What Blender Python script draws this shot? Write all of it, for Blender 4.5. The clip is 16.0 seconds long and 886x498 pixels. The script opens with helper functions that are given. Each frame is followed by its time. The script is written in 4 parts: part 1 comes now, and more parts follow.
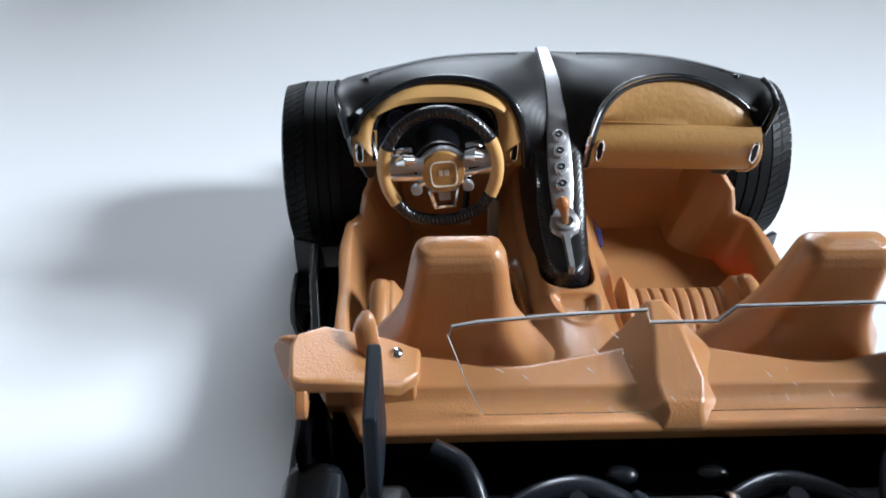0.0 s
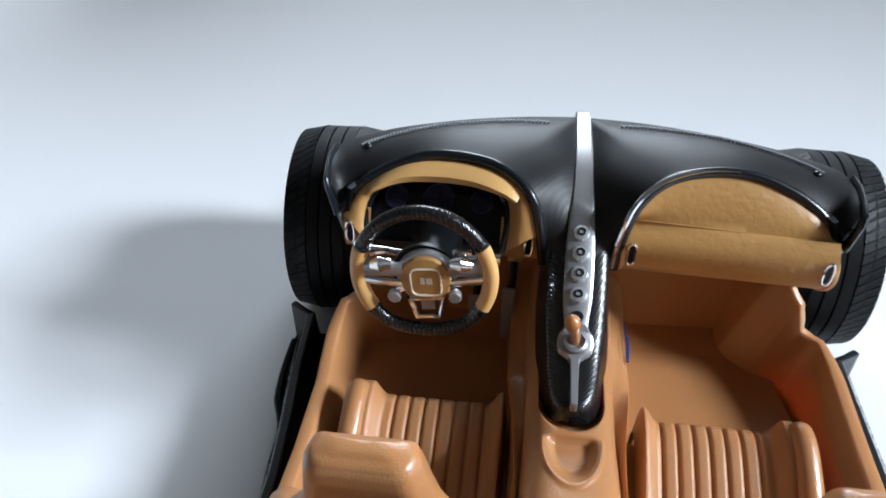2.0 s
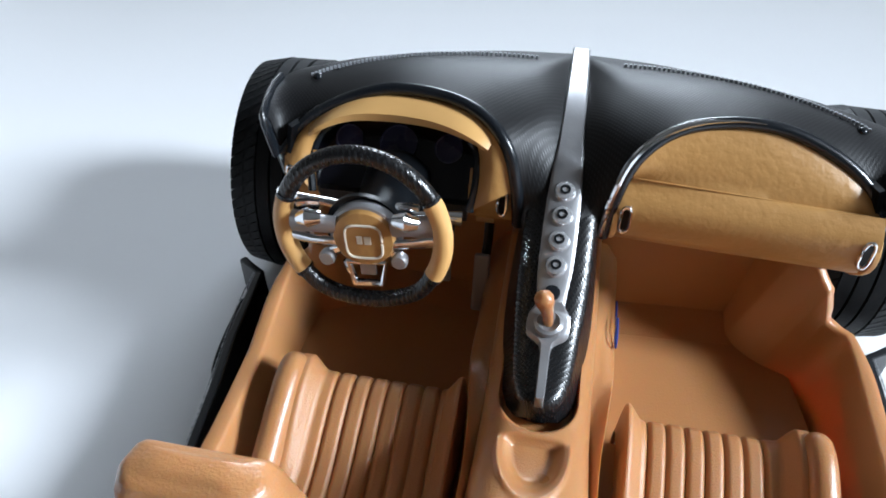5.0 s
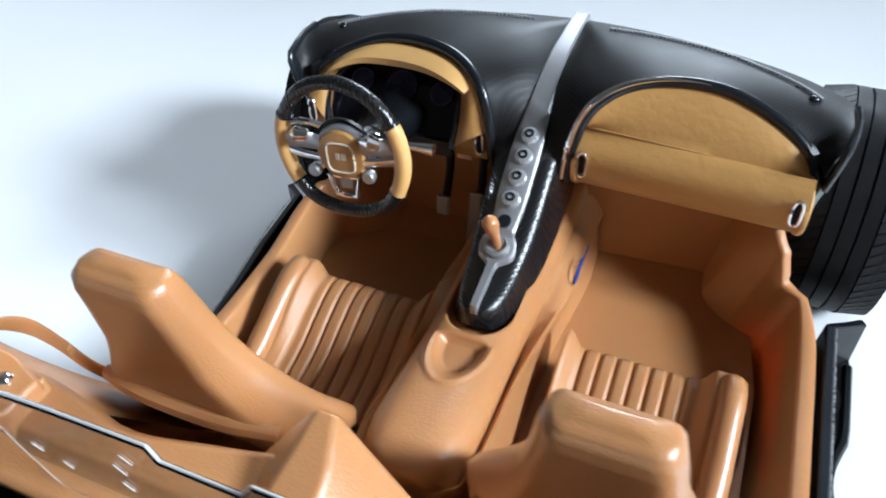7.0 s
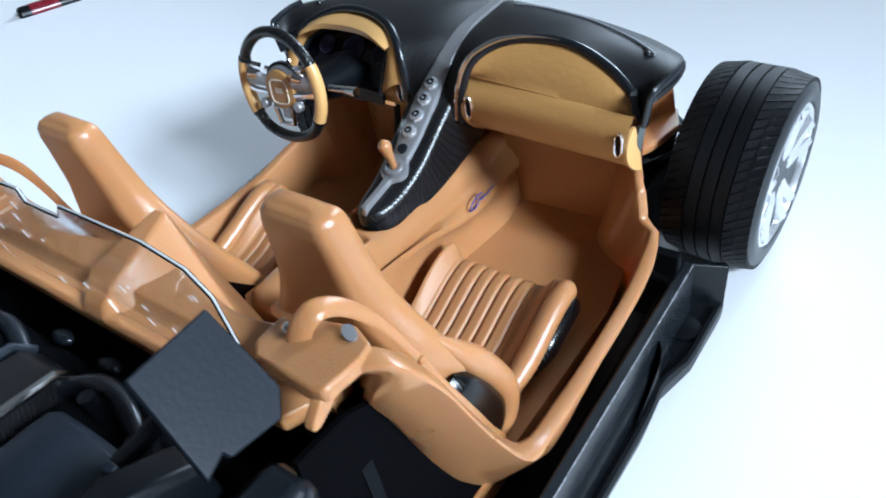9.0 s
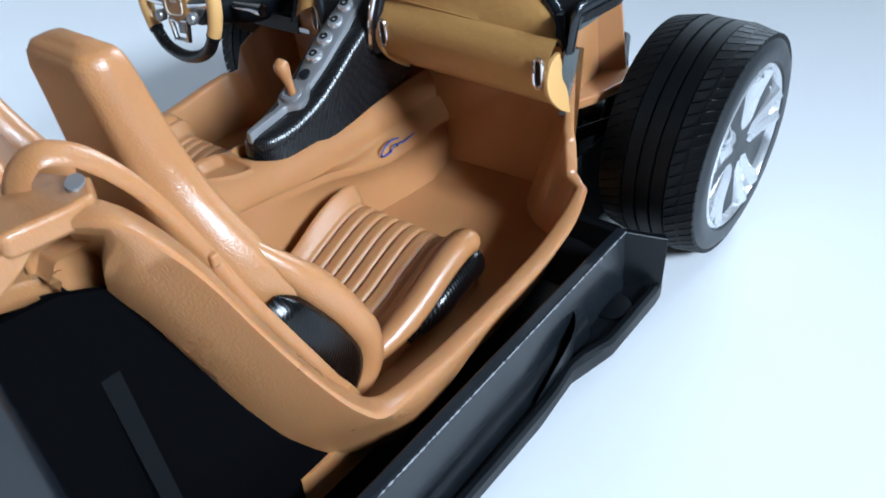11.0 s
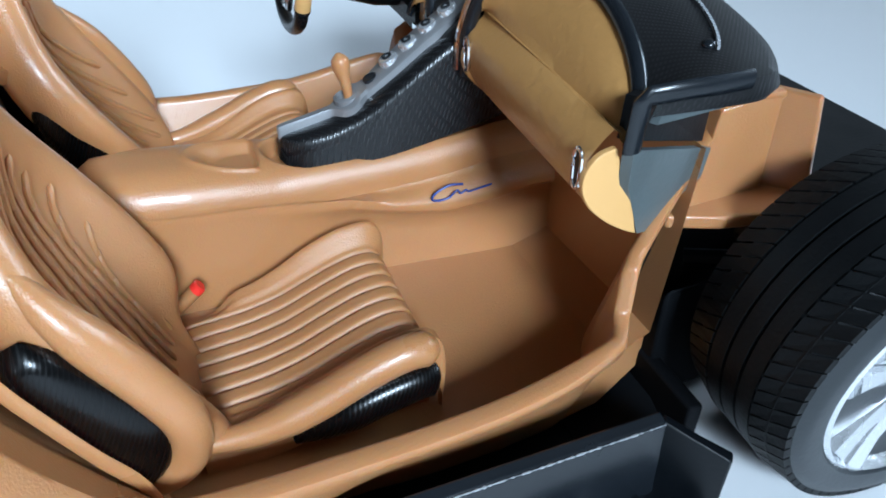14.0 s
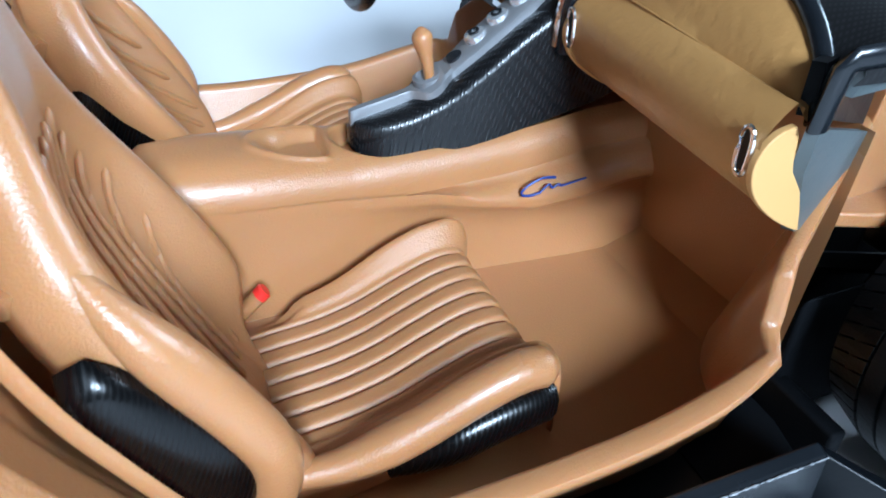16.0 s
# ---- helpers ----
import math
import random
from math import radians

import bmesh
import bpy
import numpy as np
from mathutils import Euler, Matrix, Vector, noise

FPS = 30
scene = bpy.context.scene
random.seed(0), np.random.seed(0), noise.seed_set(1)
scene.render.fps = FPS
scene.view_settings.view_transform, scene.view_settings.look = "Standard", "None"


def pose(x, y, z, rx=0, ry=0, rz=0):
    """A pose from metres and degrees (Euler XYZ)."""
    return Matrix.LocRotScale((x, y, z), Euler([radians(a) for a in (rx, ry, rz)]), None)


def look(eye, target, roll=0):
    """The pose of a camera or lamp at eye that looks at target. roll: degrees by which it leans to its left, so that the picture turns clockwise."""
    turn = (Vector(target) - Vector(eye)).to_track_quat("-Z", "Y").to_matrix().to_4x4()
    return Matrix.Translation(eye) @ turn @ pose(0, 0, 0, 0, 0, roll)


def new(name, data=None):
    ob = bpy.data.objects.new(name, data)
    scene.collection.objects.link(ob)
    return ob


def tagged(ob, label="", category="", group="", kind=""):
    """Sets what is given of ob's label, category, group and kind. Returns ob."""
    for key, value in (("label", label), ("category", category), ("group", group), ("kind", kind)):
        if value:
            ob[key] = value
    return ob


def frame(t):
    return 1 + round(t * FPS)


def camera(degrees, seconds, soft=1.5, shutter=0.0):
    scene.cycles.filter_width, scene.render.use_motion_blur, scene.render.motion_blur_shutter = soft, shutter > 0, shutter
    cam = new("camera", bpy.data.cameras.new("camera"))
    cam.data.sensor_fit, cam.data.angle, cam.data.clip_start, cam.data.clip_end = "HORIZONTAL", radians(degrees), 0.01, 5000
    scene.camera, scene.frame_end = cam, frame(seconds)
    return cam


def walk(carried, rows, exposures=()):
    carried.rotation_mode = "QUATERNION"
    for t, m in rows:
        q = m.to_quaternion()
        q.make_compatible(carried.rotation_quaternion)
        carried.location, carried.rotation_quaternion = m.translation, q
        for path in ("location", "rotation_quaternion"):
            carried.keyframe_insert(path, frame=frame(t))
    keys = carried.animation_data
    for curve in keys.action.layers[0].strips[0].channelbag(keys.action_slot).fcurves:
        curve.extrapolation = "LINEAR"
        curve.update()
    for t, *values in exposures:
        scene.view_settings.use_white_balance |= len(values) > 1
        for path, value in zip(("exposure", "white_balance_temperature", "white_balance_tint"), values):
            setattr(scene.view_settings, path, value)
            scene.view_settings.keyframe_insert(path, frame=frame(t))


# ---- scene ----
TABLE_Z = 0.075  # height of the paper in full-size metres
SC = 1 / 19.0  # the model car is built in full-size metres and shrunk by this
cam = camera(63.16, 16.0, soft=1.8, shutter=0.4)
# seconds, eye (full-size metres), yaw to the left, pitch up, roll
PATH = [
    (0, -0.4732, -1.4470, 2.0951, -1.97, -37.30, 0.45),
    (0.5, -0.3659, -1.4956, 2.0635, -0.83, -37.64, 0.99),
    (1, -0.1179, -1.3177, 2.1780, 2.29, -37.53, 0.67),
    (1.5, -0.1181, -1.1521, 2.2350, 4.19, -38.01, 0.02),
    (2, -0.1650, -0.9203, 2.1757, 8.11, -39.01, -0.68),
    (2.5, -0.1490, -0.8301, 2.1135, 9.19, -40.06, -0.44),
    (3, -0.0939, -0.6989, 2.0179, 9.63, -41.11, -0.31),
    (3.5, -0.0561, -0.6298, 1.9313, 9.68, -40.95, 0.05),
    (5.8, -0.0070, -0.6320, 1.9453, 12.61, -42.58, 1.21),
    (6, 0.0350, -0.6796, 1.9307, 14.20, -42.22, 0.92),
    (6.5, 0.1860, -0.7928, 1.9702, 19.61, -42.44, -0.75),
    (7, 0.4640, -0.8100, 2.0079, 25.30, -42.97, -3.58),
    (7.5, 0.7512, -0.8088, 1.9543, 29.78, -42.24, -5.74),
    (8, 0.9407, -0.8690, 1.9511, 33.90, -40.72, -7.13),
    (8.5, 1.1507, -1.0148, 2.0211, 38.28, -39.19, -8.24),
    (9, 1.3891, -0.9943, 1.9845, 39.37, -38.85, -8.15),
    (9.5, 1.4837, -0.8878, 1.8804, 41.79, -38.40, -9.53),
    (10, 1.5613, -0.7723, 1.8768, 41.19, -38.45, -7.77),
    (10.2, 1.5428, -0.7635, 1.8078, 39.23, -38.04, -5.01),
    (12.5, 1.6102, -0.5159, 1.4706, 45.87, -34.18, -2.35),
    (13, 1.5983, -0.2367, 1.4870, 53.73, -35.41, -1.28),
    (13.5, 1.5639, -0.0298, 1.4836, 61.62, -36.85, -0.72),
    (14, 1.5933, 0.1189, 1.4632, 68.17, -36.65, 0.40),
    (14.5, 1.5769, 0.1572, 1.4113, 70.00, -36.50, 0.31),
    (15, 1.5946, 0.1090, 1.3903, 69.60, -36.37, 0.51),
    (15.5, 1.4636, -0.0468, 1.3565, 68.69, -36.26, 1.82),
    (16, 1.3735, -0.0054, 1.3266, 68.22, -36.06, 0.69),
]


def eye_pose(x, y, z, yaw, pitch, roll):
    a, b = radians(yaw), radians(pitch)
    way = Vector((-math.sin(a) * math.cos(b), math.cos(a) * math.cos(b), math.sin(b)))
    eye = Vector((x, y, z)) * SC
    return look(eye, eye + way, roll)


walk(cam, [(t, eye_pose(*row)) for t, *row in PATH],
     [(0.0, 0.68, 6050, 10), (1.5, 0.62, 6050, 10), (3.2, 0.60, 5950, 9.5), (6.0, 0.84, 5950, 9), (9.0, 0.66, 5500, 6), (10.2, 0.50, 5450, 6), (12.5, 0.36, 5400, 6), (13.5, 0.29, 5400, 3.6), (14.2, 0.42, 5250, 3), (16.0, 0.66, 5100, 4)])


# ---------------------------------------------------------------- light
world = bpy.data.worlds.new("sky")
scene.world = world
world.use_nodes = True
wn = world.node_tree
sky = wn.nodes.new("ShaderNodeTexSky")
sky.sky_type = "NISHITA"
sky.sun_disc = False
sky.sun_elevation, sky.sun_rotation = radians(35), radians(50)
wn.nodes["Background"].inputs["Strength"].default_value = 0.10
wn.links.new(sky.outputs["Color"], wn.nodes["Background"].inputs["Color"])


def area_light(name, centre, target, w, h, power, colour):
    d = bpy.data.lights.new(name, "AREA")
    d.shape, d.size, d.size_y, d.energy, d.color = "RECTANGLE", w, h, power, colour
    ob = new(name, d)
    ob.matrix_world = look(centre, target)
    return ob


# daylight of an east window, judged from the table shadow
area_light("key_and_fill_light", (1.80, -0.08, 1.08), (0.0, 0.02, 0.0), 0.52, 0.50, 61, (0.90, 0.96, 1.0))
# added fill from the front to brighten the backrests; no window known there
area_light("key_and_fill_light", (0.05, 2.26, 1.20), (0.0, 0.0, 0.0), 1.0, 0.7, 30, (0.90, 0.96, 1.0))
scene.view_settings.exposure = 0.0

# ---------------------------------------------------------------- materials


def shader(name):
    m = bpy.data.materials.new(name)
    m.use_nodes = True
    return m, m.node_tree, m.node_tree.nodes["Principled BSDF"]


def put(nt, a, b):
    nt.links.new(a, b)


def plain(name, colour, rough=0.5, metal=0.0, grain=1500.0, vary=0.12, bump=0.05, wear=120.0, rough_vary=0.15, spec=0.5,
          coat=0.0, sss=0.0, dist=0.0004):
    """A surface with fine grain, broad mottling and a slight relief."""
    m, nt, b = shader(name)
    tc = nt.nodes.new("ShaderNodeTexCoord")
    n1 = nt.nodes.new("ShaderNodeTexNoise")
    n1.inputs["Scale"].default_value, n1.inputs["Detail"].default_value = grain, 4
    n2 = nt.nodes.new("ShaderNodeTexNoise")
    n2.inputs["Scale"].default_value, n2.inputs["Detail"].default_value = wear, 5
    put(nt, tc.outputs["Object"], n1.inputs["Vector"])
    put(nt, tc.outputs["Object"], n2.inputs["Vector"])
    mix = nt.nodes.new("ShaderNodeMix")
    mix.data_type = "RGBA"
    mix.inputs[6].default_value = (*[c * (1 - vary) for c in colour], 1)
    mix.inputs[7].default_value = (*[min(1, c * (1 + vary)) for c in colour], 1)
    put(nt, n2.outputs["Fac"], mix.inputs[0])
    put(nt, mix.outputs[2], b.inputs["Base Color"])
    r = nt.nodes.new("ShaderNodeMapRange")
    r.inputs["To Min"].default_value, r.inputs["To Max"].default_value = max(0.02, rough - rough_vary), min(1, rough + rough_vary)
    put(nt, n2.outputs["Fac"], r.inputs["Value"])
    put(nt, r.outputs["Result"], b.inputs["Roughness"])
    b.inputs["Metallic"].default_value = metal
    b.inputs["Specular IOR Level"].default_value = spec
    b.inputs["Coat Weight"].default_value = coat
    b.inputs["Coat Roughness"].default_value = 0.15
    if sss:
        b.inputs["Subsurface Weight"].default_value = sss
        b.inputs["Subsurface Radius"].default_value = (1.0, 0.35, 0.1)
        b.inputs["Subsurface Scale"].default_value = 0.0020
    if bump:
        bp = nt.nodes.new("ShaderNodeBump")
        bp.inputs["Strength"].default_value, bp.inputs["Distance"].default_value = bump, dist
        put(nt, n1.outputs["Fac"], bp.inputs["Height"])
        put(nt, bp.outputs["Normal"], b.inputs["Normal"])
    return m


def carbon(name, base=0.012, size=900.0, rough=0.28, light=3.0, turn=45, bump=0.35, spec=0.35, ribs=False):
    """Twill weave: fine ribs whose run changes from tow to tow, under lacquer."""
    m, nt, b = shader(name)
    tc = nt.nodes.new("ShaderNodeTexCoord")
    waves = []
    for a in (turn, turn - 90):
        mp = nt.nodes.new("ShaderNodeMapping")
        mp.inputs["Rotation"].default_value = (radians(20), radians(15), radians(a))
        put(nt, tc.outputs["Object"], mp.inputs["Vector"])
        wv = nt.nodes.new("ShaderNodeTexWave")
        wv.inputs["Scale"].default_value, wv.inputs["Distortion"].default_value = size, 0.0
        put(nt, mp.outputs["Vector"], wv.inputs["Vector"])
        waves.append(wv)
    tow = nt.nodes.new("ShaderNodeMath")
    tow.operation = "MULTIPLY"
    put(nt, waves[0].outputs["Fac"], tow.inputs[0])
    if ribs:
        tow.inputs[1].default_value = 1.0
    else:
        put(nt, waves[1].outputs["Fac"], tow.inputs[1])
    ns = nt.nodes.new("ShaderNodeTexNoise")
    ns.inputs["Scale"].default_value = 160
    put(nt, tc.outputs["Object"], ns.inputs["Vector"])
    mul = nt.nodes.new("ShaderNodeMath")
    mul.operation = "MULTIPLY"
    put(nt, tow.outputs[0], mul.inputs[0])
    put(nt, ns.outputs["Fac"], mul.inputs[1])
    ramp = nt.nodes.new("ShaderNodeMix")
    ramp.data_type = "RGBA"
    ramp.inputs[6].default_value = (base, base, base * 1.1, 1)
    ramp.inputs[7].default_value = (base * light, base * light, base * light * 1.1, 1)
    put(nt, mul.outputs[0], ramp.inputs[0])
    put(nt, ramp.outputs[2], b.inputs["Base Color"])
    b.inputs["Specular IOR Level"].default_value = spec
    gl = nt.nodes.new("ShaderNodeMapRange")
    gl.inputs["To Min"].default_value, gl.inputs["To Max"].default_value = rough + 0.18, max(0.05, rough - 0.08)
    put(nt, mul.outputs[0], gl.inputs["Value"])
    put(nt, gl.outputs["Result"], b.inputs["Roughness"])
    bp = nt.nodes.new("ShaderNodeBump")
    bp.inputs["Strength"].default_value, bp.inputs["Distance"].default_value = bump, 0.0002
    put(nt, tow.outputs[0], bp.inputs["Height"])
    put(nt, bp.outputs["Normal"], b.inputs["Normal"])
    return m


TAN = plain("tan_plastic", (0.430, 0.202, 0.080), 0.30, grain=4200, vary=0.10, bump=0.42, wear=60, rough_vary=0.07, sss=0.28, coat=0.22, dist=0.00014)
TAN_SEAT = plain("tan_grained_plastic", (0.430, 0.202, 0.080), 0.42, grain=4000, vary=0.10, bump=0.40, wear=60, rough_vary=0.06, sss=0.28, dist=0.00016)
GOLD = plain("gold_brown_paint", (0.45, 0.240, 0.075), 0.38, grain=900, vary=0.10, bump=0.55, wear=90, dist=0.0002)
GRIP = plain("pale_tan_paint", (0.66, 0.38, 0.135), 0.40, grain=1500, vary=0.06, bump=0.15, dist=0.0001)
CARBON = carbon("carbon_weave", base=0.0040, size=850, rough=0.15, bump=0.11, light=6.0, spec=0.55)
CARBON_SOFT = carbon("lacquered_carbon", base=0.001, size=800, rough=0.12, bump=0.030, light=3.0, turn=70, ribs=True)
CARBON_FINE = carbon("fine_carbon_weave", base=0.0032, size=700, rough=0.13, turn=-40, bump=0.20, light=8.0, spec=0.6)
COWL = carbon("satin_carbon_top", base=0.0055, size=850, rough=0.33, bump=0.10, light=4.5, spec=0.32)
BLACK = plain("black_plastic", (0.0035, 0.0045, 0.006), 0.36, spec=0.24, grain=1600, vary=0.3, bump=0.12, wear=140, dist=0.0002)
GLOSS = plain("gloss_black_plastic", (0.008, 0.010, 0.013), 0.24, grain=1800, vary=0.2, bump=0.05, wear=200, rough_vary=0.08, dist=0.0001)
DULL = plain("dull_grey_plastic", (0.007, 0.010, 0.015), 0.48, spec=0.20, grain=1700, vary=0.2, bump=0.15, wear=170, dist=0.0002)
MATTE = plain("matt_black_plastic", (0.003, 0.0035, 0.0045), 0.75, grain=1600, vary=0.3, bump=0.1, wear=140, spec=0.10)
# near-zero black that paints in the deep shade of a cavity
DEEP = plain("cavity_shade_black", (0.0015, 0.0015, 0.002), 0.9, grain=1600, vary=0.3, bump=0.1, wear=140, spec=0.03)
RUBBER = plain("tyre_rubber", (0.0035, 0.0042, 0.005), 0.55, spec=0.25, grain=1900, vary=0.3, bump=0.3, wear=220, dist=0.0002)
CHROME = plain("chrome", (0.86, 0.87, 0.89), 0.12, metal=1.0, grain=900, vary=0.05, bump=0.03, wear=300, rough_vary=0.06)
SILVER = plain("silver_paint", (0.33, 0.33, 0.34), 0.36, metal=0.55, grain=2500, vary=0.08, bump=0.25, wear=260, dist=0.0001)
# tyre rubber again, greyed to paint in the window light on the sidewall
SIDEWALL = plain("lit_grey_rubber", (0.014, 0.017, 0.020), 0.36, spec=0.5, grain=1900, vary=0.25, bump=0.2, wear=160, dist=0.0001)
STEELY = plain("grey_metallic_plastic", (0.13, 0.155, 0.16), 0.40, metal=0.30, grain=1500, vary=0.15, bump=0.1)
TABLE = plain("white_table_paper", (0.80, 0.805, 0.82), 0.62, grain=900, vary=0.015, bump=0.05, wear=14, rough_vary=0.05, dist=0.0001)
RED = plain("red_paint", (0.75, 0.03, 0.02), 0.35)
BLUE = plain("blue_ink", (0.015, 0.045, 0.24), 0.4)
WALL = plain("room_plaster", (0.28, 0.266, 0.25), 0.8, grain=60, wear=3, vary=0.03)
WOOD = plain("room_floor_wood", (0.16, 0.11, 0.07), 0.5, grain=40, wear=6, vary=0.2)
SCREEN = plain("black_screen", (0.006, 0.006, 0.010), 0.10, vary=0.3, bump=0.0)
DIAL = plain("dial_print", (0.06, 0.06, 0.13), 0.3)
BRIGHT = plain("bright_chrome_paint", (0.74, 0.75, 0.77), 0.24, metal=0.75, grain=1500, vary=0.06, bump=0.08, wear=300, dist=0.0001)
THREAD = plain("grey_thread", (0.30, 0.31, 0.33), 0.5)
FROST = plain("scratched_edge", (0.50, 0.51, 0.52), 0.30)
PALE = plain("pale_print", (0.75, 0.68, 0.55), 0.45)


def clear():
    m, nt, b = shader("clear_plastic")
    b.inputs["Base Color"].default_value = (0.97, 0.98, 1.0, 1)
    b.inputs["Roughness"].default_value = 0.04
    b.inputs["IOR"].default_value = 1.46
    b.inputs["Transmission Weight"].default_value = 1.0
    return m


CLEAR = clear()

# ---------------------------------------------------------------- building helpers


def thing(name, base, label, category, group=""):
    e = new(name)
    e.empty_display_size = 0.01
    e.location = Vector(base) * SC
    return tagged(e, label, category, group)


def part(name, bm, mat, parent, label="", bevel=0.0, angle=40, seg=2, kind=""):
    """Link a bmesh (full-size metres) as one mesh under its parent."""
    bmesh.ops.remove_doubles(bm, verts=bm.verts, dist=1e-5)
    bmesh.ops.recalc_face_normals(bm, faces=bm.faces)
    for v in bm.verts:
        v.co *= SC
    me = bpy.data.meshes.new(name)
    bm.to_mesh(me)
    bm.free()
    me.materials.append(mat)
    me.shade_smooth()
    me.set_sharp_from_angle(angle=radians(angle))
    ob = new(name, me)
    if parent is not None:
        ob.parent = parent
        if parent.type == "EMPTY":
            ob.matrix_parent_inverse = Matrix.Translation(-Vector(parent.location))
    if bevel:
        md = ob.modifiers.new("edge", "BEVEL")
        md.width, md.segments, md.limit_method, md.angle_limit = bevel * SC, seg, "ANGLE", radians(35)
        md.harden_normals = True
    if label:
        ob["label"] = label
    if kind:
        ob["kind"] = kind
    return ob


def ring_faces(bm, a, b, closed=True):
    n = len(a)
    for i in range(n if closed else n - 1):
        j = (i + 1) % n
        try:
            bm.faces.new((a[i], a[j], b[j], b[i]))
        except ValueError:
            pass


def loft(rings, closed=True, caps=True, bm=None):
    bm = bm or bmesh.new()
    made = [[bm.verts.new(p) for p in r] for r in rings]
    for a, b in zip(made, made[1:]):
        ring_faces(bm, a, b, closed)
    if caps and closed:
        bm.faces.new(made[0][::-1])
        bm.faces.new(made[-1])
    return bm


def sheet(rows, thick, bm=None):
    """An open surface of rows of points, given a thickness."""
    bm = bm or bmesh.new()
    made = [[bm.verts.new(p) for p in r] for r in rows]
    faces = []
    for a, b in zip(made, made[1:]):
        for i in range(len(a) - 1):
            faces.append(bm.faces.new((a[i], a[i + 1], b[i + 1], b[i])))
    bmesh.ops.solidify(bm, geom=faces, thickness=thick)
    return bm


def prism(pts, axis, lo, hi, bm=None):
    """A flat outline (two coordinates in axis order) drawn out from lo to hi."""
    bm = bm or bmesh.new()

    def at(p, v):
        q = list(p)
        q.insert("xyz".index(axis), v)
        return q
    a, b = [bm.verts.new(at(p, lo)) for p in pts], [bm.verts.new(at(p, hi)) for p in pts]
    ring_faces(bm, a, b)
    bm.faces.new(a[::-1])
    bm.faces.new(b)
    return bm


def box(c, s, rot=None, bm=None):
    bm = bm or bmesh.new()
    m = Matrix.Translation(c) @ (rot or Matrix()) @ Matrix.Diagonal((*s, 1))
    bmesh.ops.create_cube(bm, size=1.0, matrix=m)
    return bm


def spline(pts, n):
    """Points along a smooth line through pts (Catmull-Rom), n to a stretch."""
    p = [Vector(q) for q in pts]
    p = [p[0] * 2 - p[1]] + p + [p[-1] * 2 - p[-2]]
    out = []
    for i in range(1, len(p) - 2):
        a, b, c, d = p[i - 1:i + 3]
        for k in range(n):
            t = k / n
            out.append(0.5 * (2 * b + (c - a) * t + (2 * a - 5 * b + 4 * c - d) * t * t + (3 * b - a - 3 * c + d) * t ** 3))
    return out + [p[-2]]


def even(pts, n):
    """n points at even steps along a polyline."""
    p = [Vector(q) for q in pts]
    run = [0.0]
    for a, b in zip(p, p[1:]):
        run.append(run[-1] + (b - a).length)
    out, k = [], 0
    for i in range(n):
        d = run[-1] * i / (n - 1)
        while k < len(p) - 2 and run[k + 1] < d:
            k += 1
        f = (d - run[k]) / max(1e-9, run[k + 1] - run[k])
        out.append(p[k].lerp(p[k + 1], min(1, max(0, f))))
    return out


def tube(pts, r, n=10, bm=None, flat=1.0, up=(0, 0, 1)):
    """A rod along pts, of radius r (a number or one for each point); flat squeezes it along up."""
    pts = [Vector(p) for p in pts]
    rings = []
    for i, p in enumerate(pts):
        d = (pts[min(i + 1, len(pts) - 1)] - pts[max(i - 1, 0)]).normalized()
        u = Vector(up) - d * d.dot(Vector(up))
        if u.length < 1e-3:
            u = Vector((1, 0, 0)) - d * d.x
        u.normalize()
        s = d.cross(u)
        q = r[i] if isinstance(r, (list, tuple)) else r
        rings.append([p + (s * math.cos(2 * math.pi * k / n) + u * (flat * math.sin(2 * math.pi * k / n))) * q for k in range(n)])
    return loft(rings, bm=bm)


def lathe(profile, m, n=24, bm=None):
    """A profile of (radius, height) turned round the z axis of m."""
    rings = [[m @ Vector((r * math.cos(2 * math.pi * k / n), r * math.sin(2 * math.pi * k / n), h)) for k in range(n)] for r, h in profile]
    return loft(rings, bm=bm)


def aim(at, way, roll=0.0):
    """A frame at a place with its z along way."""
    return Matrix.Translation(at) @ Vector(way).to_track_quat("Z", "Y").to_matrix().to_4x4() @ Matrix.Rotation(radians(roll), 4, "Z")


def blob(c, r, rot=None, bm=None, seg=14):
    bm = bm or bmesh.new()
    m = Matrix.Translation(c) @ (rot or Matrix()) @ Matrix.Diagonal((*r, 1))
    bmesh.ops.create_uvsphere(bm, u_segments=seg, v_segments=seg // 2 + 2, radius=1.0, matrix=m)
    return bm


def flip(pts, s):
    return [Vector((p[0] * s, p[1], p[2])) for p in pts]


def step(a, b, x):
    t = min(1, max(0, (x - a) / (b - a)))
    return t * t * (3 - 2 * t)


# ---------------------------------------------------------------- table and room (true metres)


def slab(name, lo, hi, mat, label=""):
    bm = bmesh.new()
    c, s = [(a + b) / 2 for a, b in zip(lo, hi)], [b - a for a, b in zip(lo, hi)]
    bmesh.ops.create_cube(bm, size=1.0, matrix=Matrix.Translation(c) @ Matrix.Diagonal((*s, 1)))
    me = bpy.data.meshes.new(name)
    bm.to_mesh(me)
    bm.free()
    me.materials.append(mat)
    return tagged(new(name, me), label, "", "", "structure")


